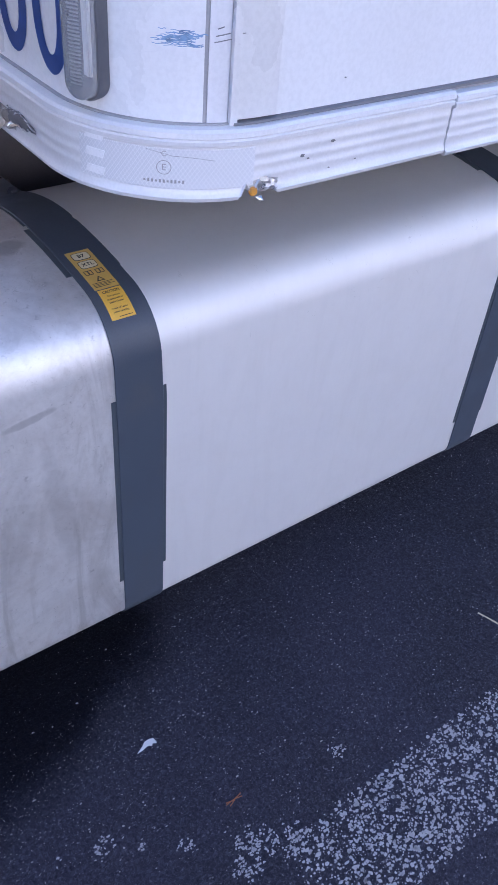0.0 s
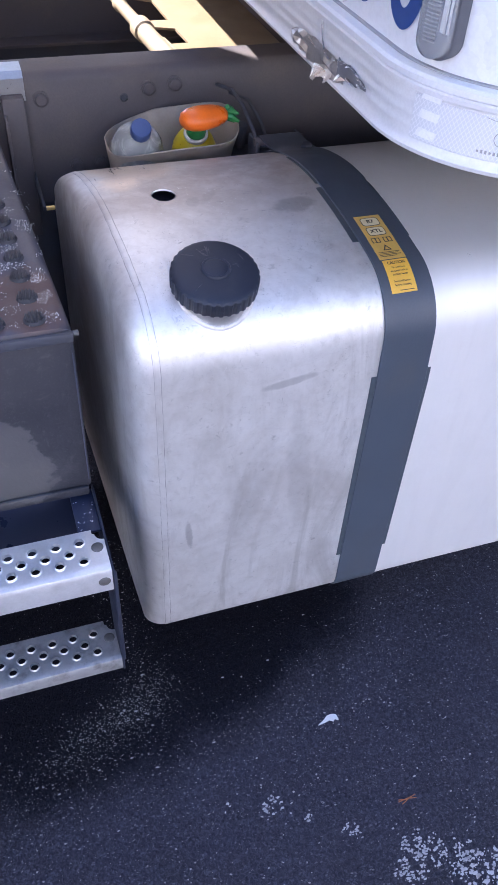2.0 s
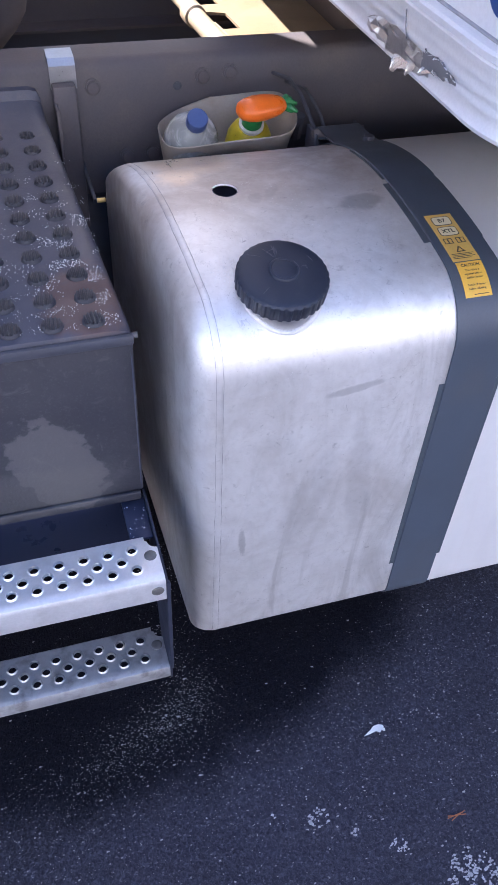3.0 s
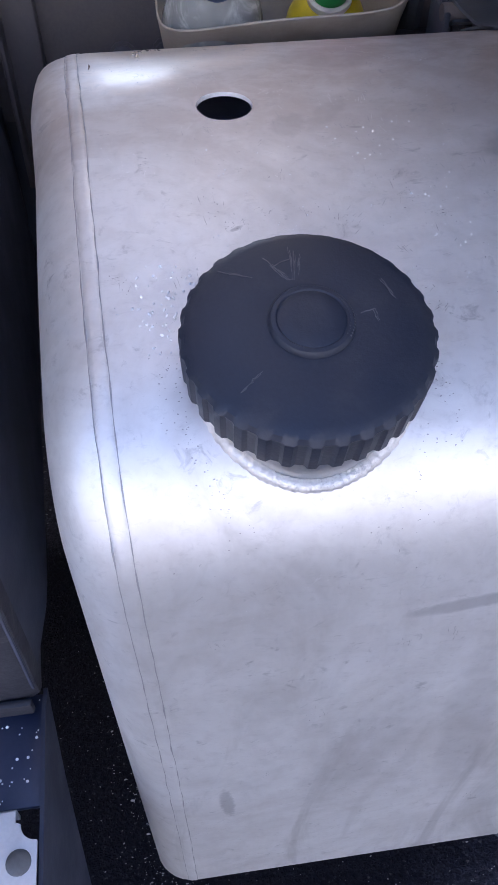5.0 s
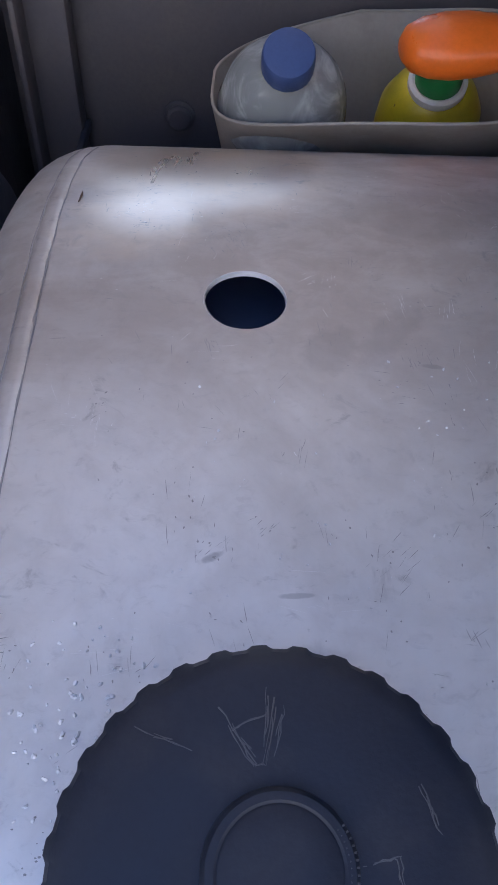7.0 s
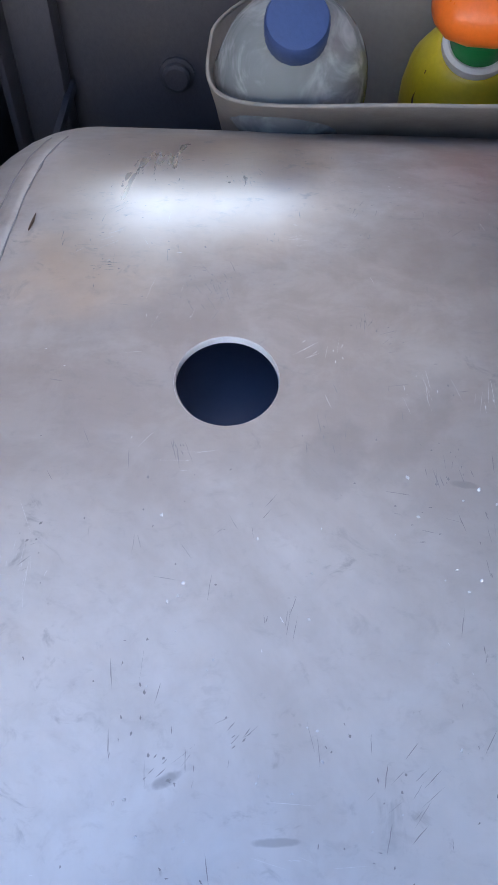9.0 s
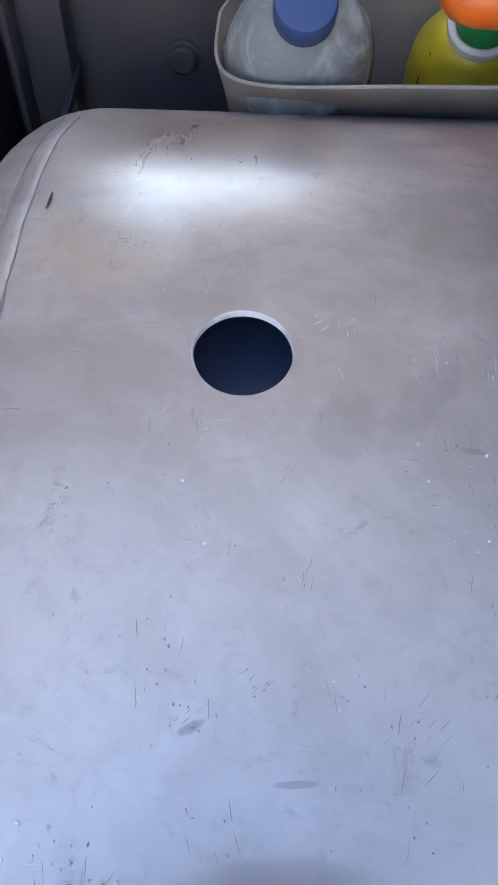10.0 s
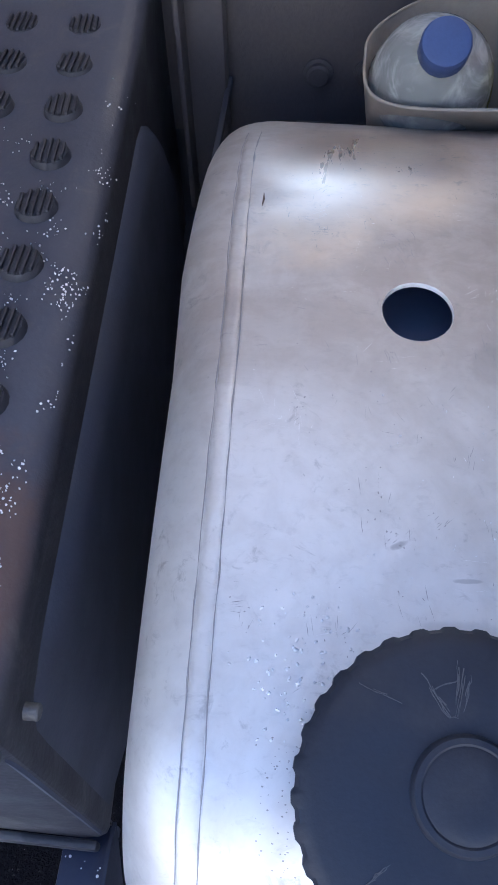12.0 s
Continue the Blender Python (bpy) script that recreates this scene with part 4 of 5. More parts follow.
    for pts, gone in (((( -0.020, 0.020), (0.01, 0.014), (0.03, 0.013), (0.058, 0.009)), 0.0078), (((-0.068, 0.112), (-0.045, 0.113), (-0.025, 0.118), (-0.0105, 0.120)), -0.0118)):
        bm = bmesh.new()
        line = []
        for u, v in pts:
            q, dd = trailer_path(mark + u)
            line.append(q + dd * gone + Vector((0, 0, 1.282 + v)))
        tube(bm, line, 0.00022, 4)
        part("scratch", bm, "seal" if gone > 0 else "post", rail if gone > 0 else tr, "long dark scratch" if gone > 0 else "faint long scratch")
    part("lettering", lettering("C", 0.009, on_rail(mark, 1.298)), "mark2", rail)
    bm = bmesh.new()
    for i in range(11):
        P = on_rail(mark - 0.022 + i * 0.0044, 1.2655)
        h = 0.0020 if i % 3 else 0.0013
        bm.faces.new([bm.verts.new(P(*p)) for p in ((-0.0012, -h), (0.0012, -h), (0.0012, h), (-0.0012, h))])
    part("approval_code", bm, "mark2", rail, "unreadable approval code")
    for k in range(3):
        P = on_rail(TR * radians(27), 1.266 + k * 0.0205)
        bm = bmesh.new()
        prism(bm, [P(*p) for p in ((-0.014, -0.005), (0.010, -0.0055), (0.013, 0.004), (-0.011, 0.0045))], (-0.0006, 0, 0))
        part("reflector_bar", bm, "reflector", rail, "bright white reflector dash")
    # side lamp
    run = TR * radians(23)
    p, d = trailer_path(run)
    side_way = Vector((-d.y, d.x, 0))
    for nm, grow, d0, d1, mt in (("housing", 1.0, -0.013, 0.004, "lampgrey"), ("lens", 0.84, 0.004, 0.016, "lens")):
        bm = bmesh.new()
        rows = []
        for dep, sc in ((d0, 1.0), (d1 - 0.004, 1.0), (d1 - 0.001, 0.93), (d1, 0.8)):
            ring = []
            for q in range(40):
                t = 2 * math.pi * q / 40
                w, cz = 0.0235 * grow * sc, (0.062 if math.sin(t) >= 0 else -0.062)
                ring.append(bm.verts.new(p + side_way * (w * math.cos(t)) + d * dep + Vector((0, 0, 1.425 + cz + w * math.sin(t)))))
            rows.append(ring)
        for ra, rb in zip(rows, rows[1:]):
            for q in range(40):
                bm.faces.new([ra[q], ra[(q + 1) % 40], rb[(q + 1) % 40], rb[q]])
        bm.faces.new(rows[-1])
        bmesh.ops.recalc_face_normals(bm, faces=bm.faces)
        lamp = part("marker_lamp", bm, mt, tr, "grey marker lamp housing") if nm == "housing" else part("lens", bm, mt, lamp, "scratched clear ribbed lens")
    bm = bmesh.new()
    for i in range(34):
        h = 1.36 + i * 0.0038
        c = p + d * 0.006 + Vector((0, 0, h))
        tube(bm, [c - side_way * 0.013, c + side_way * 0.002], 0.0011, 5)
    part("rib", bm, "galv", lamp, "fine ribs behind the lens")
    # white strip painted in for the bright upright highlight on the lens
    bm = bmesh.new()
    c = p + d * 0.0055 + side_way * 0.009
    prism(bm, [c + side_way * u + Vector((0, 0, h)) for u, h in ((-0.0025, 1.372), (0.0025, 1.37), (0.003, 1.478), (-0.0025, 1.48))], d * 0.002)
    part("reflector", bm, "white", lamp, "white strip standing in for the highlight on the lens")
    # blue figures, as plain shapes
    def ring_shape(cy, cz, w, h, stroke):
        bm = bmesh.new()
        n = 48
        out, inn = [], []
        for q in range(n):
            t = 2 * math.pi * q / n
            c, s = math.cos(t), math.sin(t)
            for store, ww, hh in ((out, w, h), (inn, w - stroke, h - stroke)):
                yy = cy + ww * c
                zz = cz + hh * abs(s) ** 0.8 * math.copysign(1, s)
                if yy >= TY + TR:
                    store.append(bm.verts.new((TX + 0.0110, yy, zz)))
                else:
                    pt, dd = trailer_path(TY + TR - yy)
                    store.append(bm.verts.new(pt - dd * 0.0110 + Vector((0, 0, zz))))
        for q in range(n):
            w2 = (q + 1) % n
            bm.faces.new([out[q], out[w2], inn[w2], inn[q]])
        return bm
    part("figure", ring_shape(-0.006, 1.425, 0.043, 0.078, 0.022), "blue", tr, "blue figure")
    part("figure", ring_shape(0.098, 1.425, 0.043, 0.078, 0.022), "blue", tr, "blue figure")
    bm = bmesh.new()
    prism(bm, [(TX + 0.0115, y, z) for y, z in ((0.160, 1.348), (0.236, 1.348), (0.236, 1.372), (0.200, 1.374), (0.160, 1.43))], (-0.0015, 0, 0))
    part("figure", bm, "blue", tr, "blue figure")
    # scuffs and paint smears
    bm = bmesh.new()
    for i in range(46):
        mid, z, ln = rnd.gauss(0.186, 0.013), rnd.gauss(1.417, 0.005), rnd.uniform(0.006, 0.03)
        pts = []
        for k in range(5):
            q, dd = trailer_path(mid + ln * (k / 4 - 0.5))
            pts.append(q - dd * 0.0120 + Vector((0, 0, z + 0.0007 * math.sin(k * 2 + i))))
        tube(bm, pts, rnd.uniform(0.0003, 0.0008), 4)
    part("paint_scuff", bm, "scuff", tr, "blue scribbled scuff")
    bm = bmesh.new()
    for x0, x1, z in ((0.400, 0.422, 1.418), (0.402, 0.421, 1.424), (0.404, 0.412, 1.431), (0.437, 0.470, 1.424), (0.440, 0.462, 1.429), (0.45, 0.486, 1.420)):
        tube(bm, [(x0, TY + 0.0095, z), ((x0 + x1) / 2, TY + 0.0085, z + 0.001), (x1, TY + 0.0095, z + 0.0015)], 0.0006, 4)
    part("scratch", bm, "seal", tr, "dark scratches across the post")
    for x, z, r in ((0.577, 1.292, 0.0034), (0.528, 1.281, 0.0036), (0.538, 1.276, 0.002), (0.60, 1.36, 0.0016), (0.62, 1.262, 0.0013), (0.575, 1.258, 0.0013)):
        o = 0.0070 if z < TZ1 else -0.0115
        bm = bmesh.new()
        prism(bm, [(x + r * math.cos(t) * rnd.uniform(0.6, 1.5), TY - o - 0.0006, z + r * 0.55 * math.sin(t)) for t in (2 * math.pi * q / 9 for q in range(9))], (0, 0.0009, 0))
        part("chip", bm, "seal", rail, "dark paint chip")
    # torn places in the rail
    q = random.Random(3)

    def at(run, h, out=0.0):
        p, d = trailer_path(run)
        return p + d * (0.0065 + out) + Vector((0, 0, h))

    def crumple(a, b, h0, h1, cols, rows, deep):
        bm = bmesh.new()
        grid = []
        for i in range(cols + 1):
            u = i / cols
            half = 0.35 + 0.65 * math.sin(math.pi * u) ** 0.6
            row = []
            for j in range(rows + 1):
                edge = i in (0, cols) or j in (0, rows)
                v = 0.5 + (j / rows - 0.5) * half
                row.append(at(a + (b - a) * (u + q.uniform(-0.3, 0.3) / cols), h0 + (h1 - h0) * (v + q.uniform(-0.25, 0.25) / rows), 0.0 if edge else q.uniform(-0.002, deep)))
            grid.append(row)
        sheet(bm, grid)
        return bm

    def flap(bm, run, h, wide, high, out):
        """A bent foil tongue rooted at run and height."""
        lean = q.uniform(-0.6, 0.6) * wide
        rows = []
        for k in range(4):
            f = k / 3
            w = wide * (1 - 0.75 * f) * q.uniform(0.7, 1.1)
            m, hh, o = run + lean * f, h + high * f, out * math.sin(f * 1.4) + 0.0008
            rows.append([bm.verts.new(at(m - w / 2, hh + q.uniform(-0.001, 0.001), o)), bm.verts.new(at(m, hh, o + 0.0015)), bm.verts.new(at(m + w / 2, hh + q.uniform(-0.001, 0.001), o))])
        for ra, rb in zip(rows, rows[1:]):
            for k in range(2):
                bm.faces.new([ra[k], ra[k + 1], rb[k + 1], rb[k]])
    part("torn_edge", crumple(-0.285, -0.10, 1.240, 1.278, 13, 5, 0.006), "torn", rail, "torn and crumpled metal", smooth=12)
    bm = bmesh.new()
    upper = [at(-0.118 + 0.088 * k / 12, 1.276 + 0.006 * math.sin(k * 0.3) + q.uniform(-0.0015, 0.0015), 0.0008) for k in range(13)]
    lower = [at(-0.030 - 0.088 * k / 12, 1.268 - 0.010 * (k / 12) + q.uniform(-0.0015, 0.0015), 0.0008) for k in range(13)]
    bm.faces.new([bm.verts.new(p) for p in upper + lower])
    part("tear", bm, "seal", rail, "ragged dark tear in the rail")
    bm = bmesh.new()
    for k in range(13):
        flap(bm, -0.122 + k * 0.0075, 1.275 + 0.006 * math.sin(k * 0.3), q.uniform(0.004, 0.010), q.uniform(-0.002, 0.009), q.uniform(0.002, 0.007))
    for run, h, wide, high, out in ((-0.075, 1.262, 0.034, 0.008, 0.006), (-0.10, 1.262, 0.022, -0.008, 0.006), (-0.052, 1.267, 0.02, 0.006, 0.004), (-0.165, 1.252, 0.05, -0.016, 0.012), (-0.165, 1.275, 0.006, 0.034, 0.006),
                                    (-0.19, 1.268, 0.02, 0.012, 0.008), (-0.145, 1.268, 0.018, 0.012, 0.009), (-0.22, 1.262, 0.03, 0.010, 0.007), (-0.135, 1.255, 0.02, -0.014, 0.008)):
        flap(bm, run, h, wide, high, out)
    part("torn_flap", bm, "foil", rail, "bright bent scraps of foil", smooth=20)
    part("torn_edge", crumple(side(0.452), side(0.492), 1.247, 1.264, 7, 4, 0.005), "torn", rail, "torn and crumpled metal", smooth=12)
    bm = bmesh.new()
    for run, h, wide, high, out in ((side(0.47), 1.25, 0.010, 0.012, 0.007), (side(0.485), 1.246, 0.012, 0.006, 0.006), (side(0.462), 1.242, 0.012, -0.005, 0.006)):
        flap(bm, run, h, wide, high, out)
    part("torn_flap", bm, "foil", rail, "bright bent scraps of foil", smooth=20)
    bm = bmesh.new()
    lathe(bm, [(0, 0.0), (0.0055, 0.0), (0.0062, 0.003), (0.0045, 0.0055), (0, 0.006)], (0.455, TY - 0.0045, 1.249), 14, pose(0, 0, 0, 90, 0, 0))
    part("lamp_stub", bm, "rust", rail, "amber stub in the torn rail")
    # fifth-wheel side plate below the floor
    bm = bmesh.new()
    box(bm, (0.60, 0.98, 0.93), (0.66, 1.9, 1.27), 0.004)
    part("coupler_plate", bm, "dusty", tr, "dusty grey coupler plate")


build_trailer()

# ---- chassis ----
def build_chassis():
    ch = thing("truck_chassis", (0.5, 1.2, 0.7), "dusty black steel ladder chassis with bolts and a pale walk plate", "chassis")
    for y0, flip in ((0.81, 1), (1.86, -1)):
        bm = bmesh.new()
        out = []
        prof = [(0.0, 0.76), (0.0, 1.012), (0.003, 1.022), (0.010, 1.030), (0.020, 1.033), (0.085, 1.033), (0.085, 1.025), (0.020, 1.025), (0.010, 1.018), (0.008, 1.010), (0.008, 0.772), (0.085, 0.772), (0.085, 0.764), (0.01, 0.756)]
        sheet(bm, [[(x, y0 + flip * a, z) for a, z in prof + prof[:1]] for x in (-3.5, -1.0, 0.0, 1.0, 5.0)])
        bmesh.ops.remove_doubles(bm, verts=bm.verts, dist=1e-6)
        bmesh.ops.recalc_face_normals(bm, faces=bm.faces)
        rail = part("side_rail", bm, "dusty", ch)
        if flip > 0:
            for x, z, r in ((-0.037, 0.983, 0.013), (0.184, 0.99, 0.013), (0.241, 0.995, 0.013), (0.023, 0.838, 0.013), (0.076, 0.84, 0.013), (0.62, 0.985, 0.012)):
                bm = bmesh.new()
                turn = pose(0, 0, 0, 90, 0, 0)
                lathe(bm, [(r * 1.25, 0.0), (r * 1.25, 0.003), (r, 0.004), (r, 0.009), (r * 0.8, 0.011), (0, 0.011)], (x, 0.810, z), 12, turn)
                part("bolt", bm, "dusty", rail)
            bm = bmesh.new()
            lathe(bm, [(0.009, 0.0006), (0.0072, 0.0012), (0.0066, 0.0002), (0, -0.0005)], (0.132, 0.8095, 0.974), 20, pose(0, 0, 0, 90, 0, 0))
            part("bolt_hole", bm, "black", rail, "empty bolt hole")
    # added panels: two block light from beyond, the brown one lightens the gap
    for y in (0.83, 1.82):
        part("added_panel", boxed((-3.4, y, 0.14), (4.9, y + 0.012, 0.762), 0.002), "black", ch, "black panel added below the rail to block light from beyond")
    part("added_panel", boxed((-3.4, 0.844, 0.38), (4.9, 1.818, 0.40), 0.002), "earth", ch, "dusty brown panel added below the rails to lighten the gap")
    for x in (-0.9, 1.5):
        part("cross_member", boxed((x - 0.06, 0.82, 0.80), (x + 0.06, 1.85, 0.98), 0.01), "dusty", ch)
    # walk plate with two notches
    bm = bmesh.new()
    pts = [(0.36, 0.90), (0.62, 0.90), (0.62, 1.66), (0.36, 1.66), (0.36, 1.60), (0.315, 1.60), (0.315, 1.56), (0.36, 1.53), (0.365, 1.36), (0.315, 1.36), (0.31, 1.31), (0.365, 1.29), (0.372, 1.18), (0.31, 1.18), (0.31, 1.13), (0.365, 1.11)]
    prism(bm, [(x, y, 0.944) for x, y in pts], (0, 0, 0.006))
    bmesh.ops.recalc_face_normals(bm, faces=bm.faces)
    part("walk_plate", bm, "plate", ch, "pale walk plate lying in full sun")
    bm = bmesh.new()
    lathe(bm, [(0, -0.30), (0.022, -0.30), (0.022, -0.02), (0.027, -0.015), (0.027, 0.03), (0.016, 0.035), (0.016, 0.20), (0.019, 0.205), (0.019, 0.225), (0.012, 0.23), (0.012, 0.33), (0.009, 0.34), (0, 0.34)],
          (0.272, 1.24, 0.965), 24, pose(0, 0, 0, -90, 0, 4))
    part("air_pipe", bm, "hose", ch, "pale pipe with couplings lying in full sun")
    bm = bmesh.new()
    lathe(bm, [(0, -0.18), (0.014, -0.18), (0.014, 0.06), (0.010, 0.07), (0, 0.07)], (0.305, 1.10, 0.96), 18, pose(0, 0, 0, -90, 0, 6))
    part("air_pipe", bm, "hose", ch, "pale pipe with couplings lying in full sun")
    # dusty gearbox hump between the rails
    bm = bmesh.new()
    lathe(bm, [(0, -0.7), (0.20, -0.7), (0.24, -0.6), (0.24, -0.1), (0.17, 0.1), (0.12, 0.12), (0, 0.12)], (-0.35, 1.22, 0.80), 32, pose(0, 0, 0, 0, 90, 0))
    part("gearbox", bm, "dusty", ch, "dusty gearbox housing")
    # silver clip over the near rail and the bar below it
    bm = bmesh.new()
    prism(bm, [(-0.117, y, z) for y, z in ((0.806, 0.985), (0.806, 1.026), (0.815, 1.037), (0.86, 1.038), (0.86, 1.041), (0.813, 1.040), (0.803, 1.028), (0.803, 0.985))], (0.05, 0, 0))
    bmesh.ops.recalc_face_normals(bm, faces=bm.faces)
    part("clip", bm, "galv", ch, "bright metal clip on the rail")
    bm = bmesh.new()
    box(bm, (-0.116, 0.775, 0.70), (-0.072, 0.803, 1.0), 0.004)
    box(bm, (-0.116, 0.745, 0.70), (-0.110, 0.78, 0.97), 0.002)
    part("stay", bm, "dusty", ch, "dusty upright stay")
    part("shelf", boxed((0.0, 0.664, 0.765), (0.62, 0.812, 0.779), 0.003), "black", ch, "black shelf behind the tank")
    bm = bmesh.new()
    tube(bm, [(-0.22 + 0.06 * math.sin(k * 0.5), 1.0 + 0.02 * k, 1.20 - 0.035 * k) for k in range(12)], 0.04, 18)
    part("air_hose", bm, "dusty", ch, "dusty flexible hose")
    # bright yellow stub on an arm, put in for sunlit ground behind the gap
    bm = bmesh.new()
    lathe(bm, [(0, 0), (0.0045, 0), (0.0045, 0.015), (0.003, 0.017), (0, 0.017)], (-0.068, 0.642, 0.834), 10, pose(0, 0, 0, 0, 90, 0))
    part("sun_fleck", bm, "sunlit_yellow", ch, "small yellow stub standing in for sunlit ground")
    part("fleck_arm", box(bmesh.new(), (-0.074, 0.645, 0.826), (-0.068, 0.80, 0.836), 0.001), "black", ch)
    for pts, r in (([(0.33, 0.80, 0.99), (0.345, 0.74, 1.0), (0.35, 0.68, 0.99), (0.36, 0.62, 0.95), (0.37, 0.58, 0.88)], 0.004), ([(0.36, 0.80, 0.97), (0.375, 0.72, 0.985), (0.385, 0.66, 0.96), (0.395, 0.60, 0.90)], 0.0035),
                   ([(0.352, 0.70, 0.90), (0.350, 0.69, 0.93), (0.352, 0.685, 0.95)], 0.012)):
        bm = bmesh.new()
        tube(bm, pts, r, 8)
        part("cable", bm, "black", ch, "black cable")


build_chassis()


# ---- battery box with studded top, and steps ----
def build_box():
    bx = thing("battery_box", (-0.45, 0.4, 0.6), "black plastic battery box with a studded rubber top, dusty", "battery box")
    bm = bmesh.new()
    prof = [(0.08, 0.615), (0.078, 0.93), (0.084, 0.945), (0.098, 0.950), (0.55, 0.953), (0.76, 0.962), (0.79, 0.975), (0.795, 0.992), (0.808, 0.994), (0.808, 0.62)]
    xs = [(-1.6, 0), (-0.14, 0), (-0.118, 0.0006), (-0.106, 0.004), (-0.100, 0.011), (-0.0985, 0.02)]
    grid = []
    for x, drop in xs:
        row = []
        for y, z in prof + prof[:1]:
            xx = x - 0.034 * max(0.0, (y - 0.09) / 0.6) if x > -1 else x
            row.append((xx, max(y, 0.08 + drop * 0.5) if y < 0.3 else y, min(z, 0.996 - drop) if z > 0.8 else z) if drop else (xx, y, z))
        if drop:
            row = [(p[0], p[1], p[2] - drop if p[2] > 0.8 else p[2]) for p in row]
        grid.append(row)
    vs = sheet(bm, grid)
    bm.faces.new(vs[-1][:-1])
    bmesh.ops.remove_doubles(bm, verts=bm.verts, dist=1e-6)
    bmesh.ops.recalc_face_normals(bm, faces=bm.faces)
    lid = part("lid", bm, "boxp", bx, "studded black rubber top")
    bm = bmesh.new()
    box(bm, (-1.6, 0.0735, 0.923), (-0.098, 0.084, 0.940), 0.004)
    part("front_lip", bm, "black", bx)
    bm = bmesh.new()
    lathe(bm, [(0, 0), (0.0048, 0), (0.0048, 0.007), (0.004, 0.008), (0, 0.008)], (-0.096, 0.106, 0.916), 12, pose(0, 0, 0, 0, 90, 0))
    part("hinge_pin", bm, "rivet", bx, "small metal pin")
    bm = bmesh.new()
    box(bm, (-1.6, 0.071, 0.604), (-0.105, 0.079, 0.622), 0.003)
    part("lower_lip", bm, "boxp", bx, "dirty lower edge")
    # soft flange beside the lid, falling away towards the tank and rounded off at the back
    grid = []
    for k in range(25):
        y = 0.082 + 0.618 * k / 24
        top = 0.905 if y < 0.60 else 0.905 - 0.10 * ((y - 0.60) / 0.10) ** 2
        x = -0.104 - 0.056 * (y - 0.09)
        w = 0.016 * min(1.0, 0.12 + (y - 0.082) / 0.10)
        grid.append([(x, y, top), (x + 0.4 * w, y, top - 0.004), (x + 0.8 * w, y, top - 0.014), (x + 0.97 * w, y, top - 0.03), (x + w, y, top - 0.06), (x + w, y, 0.63), (x, y, 0.63)])
    bm = bmesh.new()
    vs = sheet(bm, grid)
    bm.faces.new(vs[0]), bm.faces.new(vs[-1][::-1])
    bmesh.ops.recalc_face_normals(bm, faces=bm.faces)
    part("side_flange", bm, "flange", bx, "dusty dark blue-grey flange beside the top", smooth=60)
    # studs, each with a ribbed face
    bm = bmesh.new()
    lathe(bm, [(0.0160, 0.0), (0.0150, 0.0035), (0.0138, 0.005), (0, 0.005)], (0, 0, 0), 18)
    for k in range(5):
        u = -0.0104 + k * 0.0052
        half = math.sqrt(0.0138 ** 2 - u * u)
        box(bm, (u - 0.0014, -half, 0.0042), (u + 0.0014, half, 0.0076), 0.0008)
    me = finish("stud", bm, "boxp")
    for cx in range(8):
        for cy in range(11):
            y = 0.104 + 0.0570 * cy
            x = -0.147 - 0.056 * cx - 0.056 * (y - 0.10)
            ob = new("stud", me)
            ob.parent = lid
            ob.matrix_basis = pose(x, y, 0.9502 + 0.006 * max(0, (y - 0.1)), 0, 0, rnd.uniform(-4, 4))


def perforated(bm, x0, x1, rows, pitch, wide, z, r=0.0073, n=16):
    """A flat strip made of cells with round flared holes; rows are (middle, offset)."""
    for y, shift in rows:
        lo, hi = y - wide / 2, y + wide / 2
        count = int((x1 - x0) / pitch)
        start = x1 - shift
        xs = [start - i * pitch for i in range(count)]
        prev = x1
        for cx in xs:
            a, b = cx - pitch / 2, prev
            if a < x0:
                break
            out, rim, top, low = [], [], [], []
            for q in range(n):
                t = 2 * math.pi * (q + 0.5) / n
                c, s = math.cos(t), math.sin(t)
                f = min((b - cx if c > 0 else cx - a) / abs(c), (hi - y) / abs(s))
                out.append(bm.verts.new((cx + c * f, y + s * f, z)))
                rim.append(bm.verts.new((cx + c * r * 1.35, y + s * r * 1.35, z)))
                top.append(bm.verts.new((cx + c * r * 1.05, y + s * r * 1.05, z + 0.0026)))
                low.append(bm.verts.new((cx + c * r * 0.95, y + s * r * 0.95, z - 0.004)))
            for ra, rb in ((out, rim), (rim, top), (top, low)):
                for q in range(n):
                    w = (q + 1) % n
                    bm.faces.new([ra[q], ra[w], rb[w], rb[q]])
            corners = [(b, hi), (a, hi), (a, lo), (b, lo)]
            for q in range(n):
                w = (q + 1) % n
                p0, p1 = out[q].co, out[w].co
                for kx, ky in corners:
                    if (abs(p0.x - kx) < 1e-7 and abs(p1.y - ky) < 1e-7) or (abs(p1.x - kx) < 1e-7 and abs(p0.y - ky) < 1e-7):
                        if (p0 - Vector((kx, ky, z))).length > 1e-6 and (p1 - Vector((kx, ky, z))).length > 1e-6:
                            bm.faces.new([out[q], bm.verts.new((kx, ky, z)), out[w]])
            prev = a
    return bm


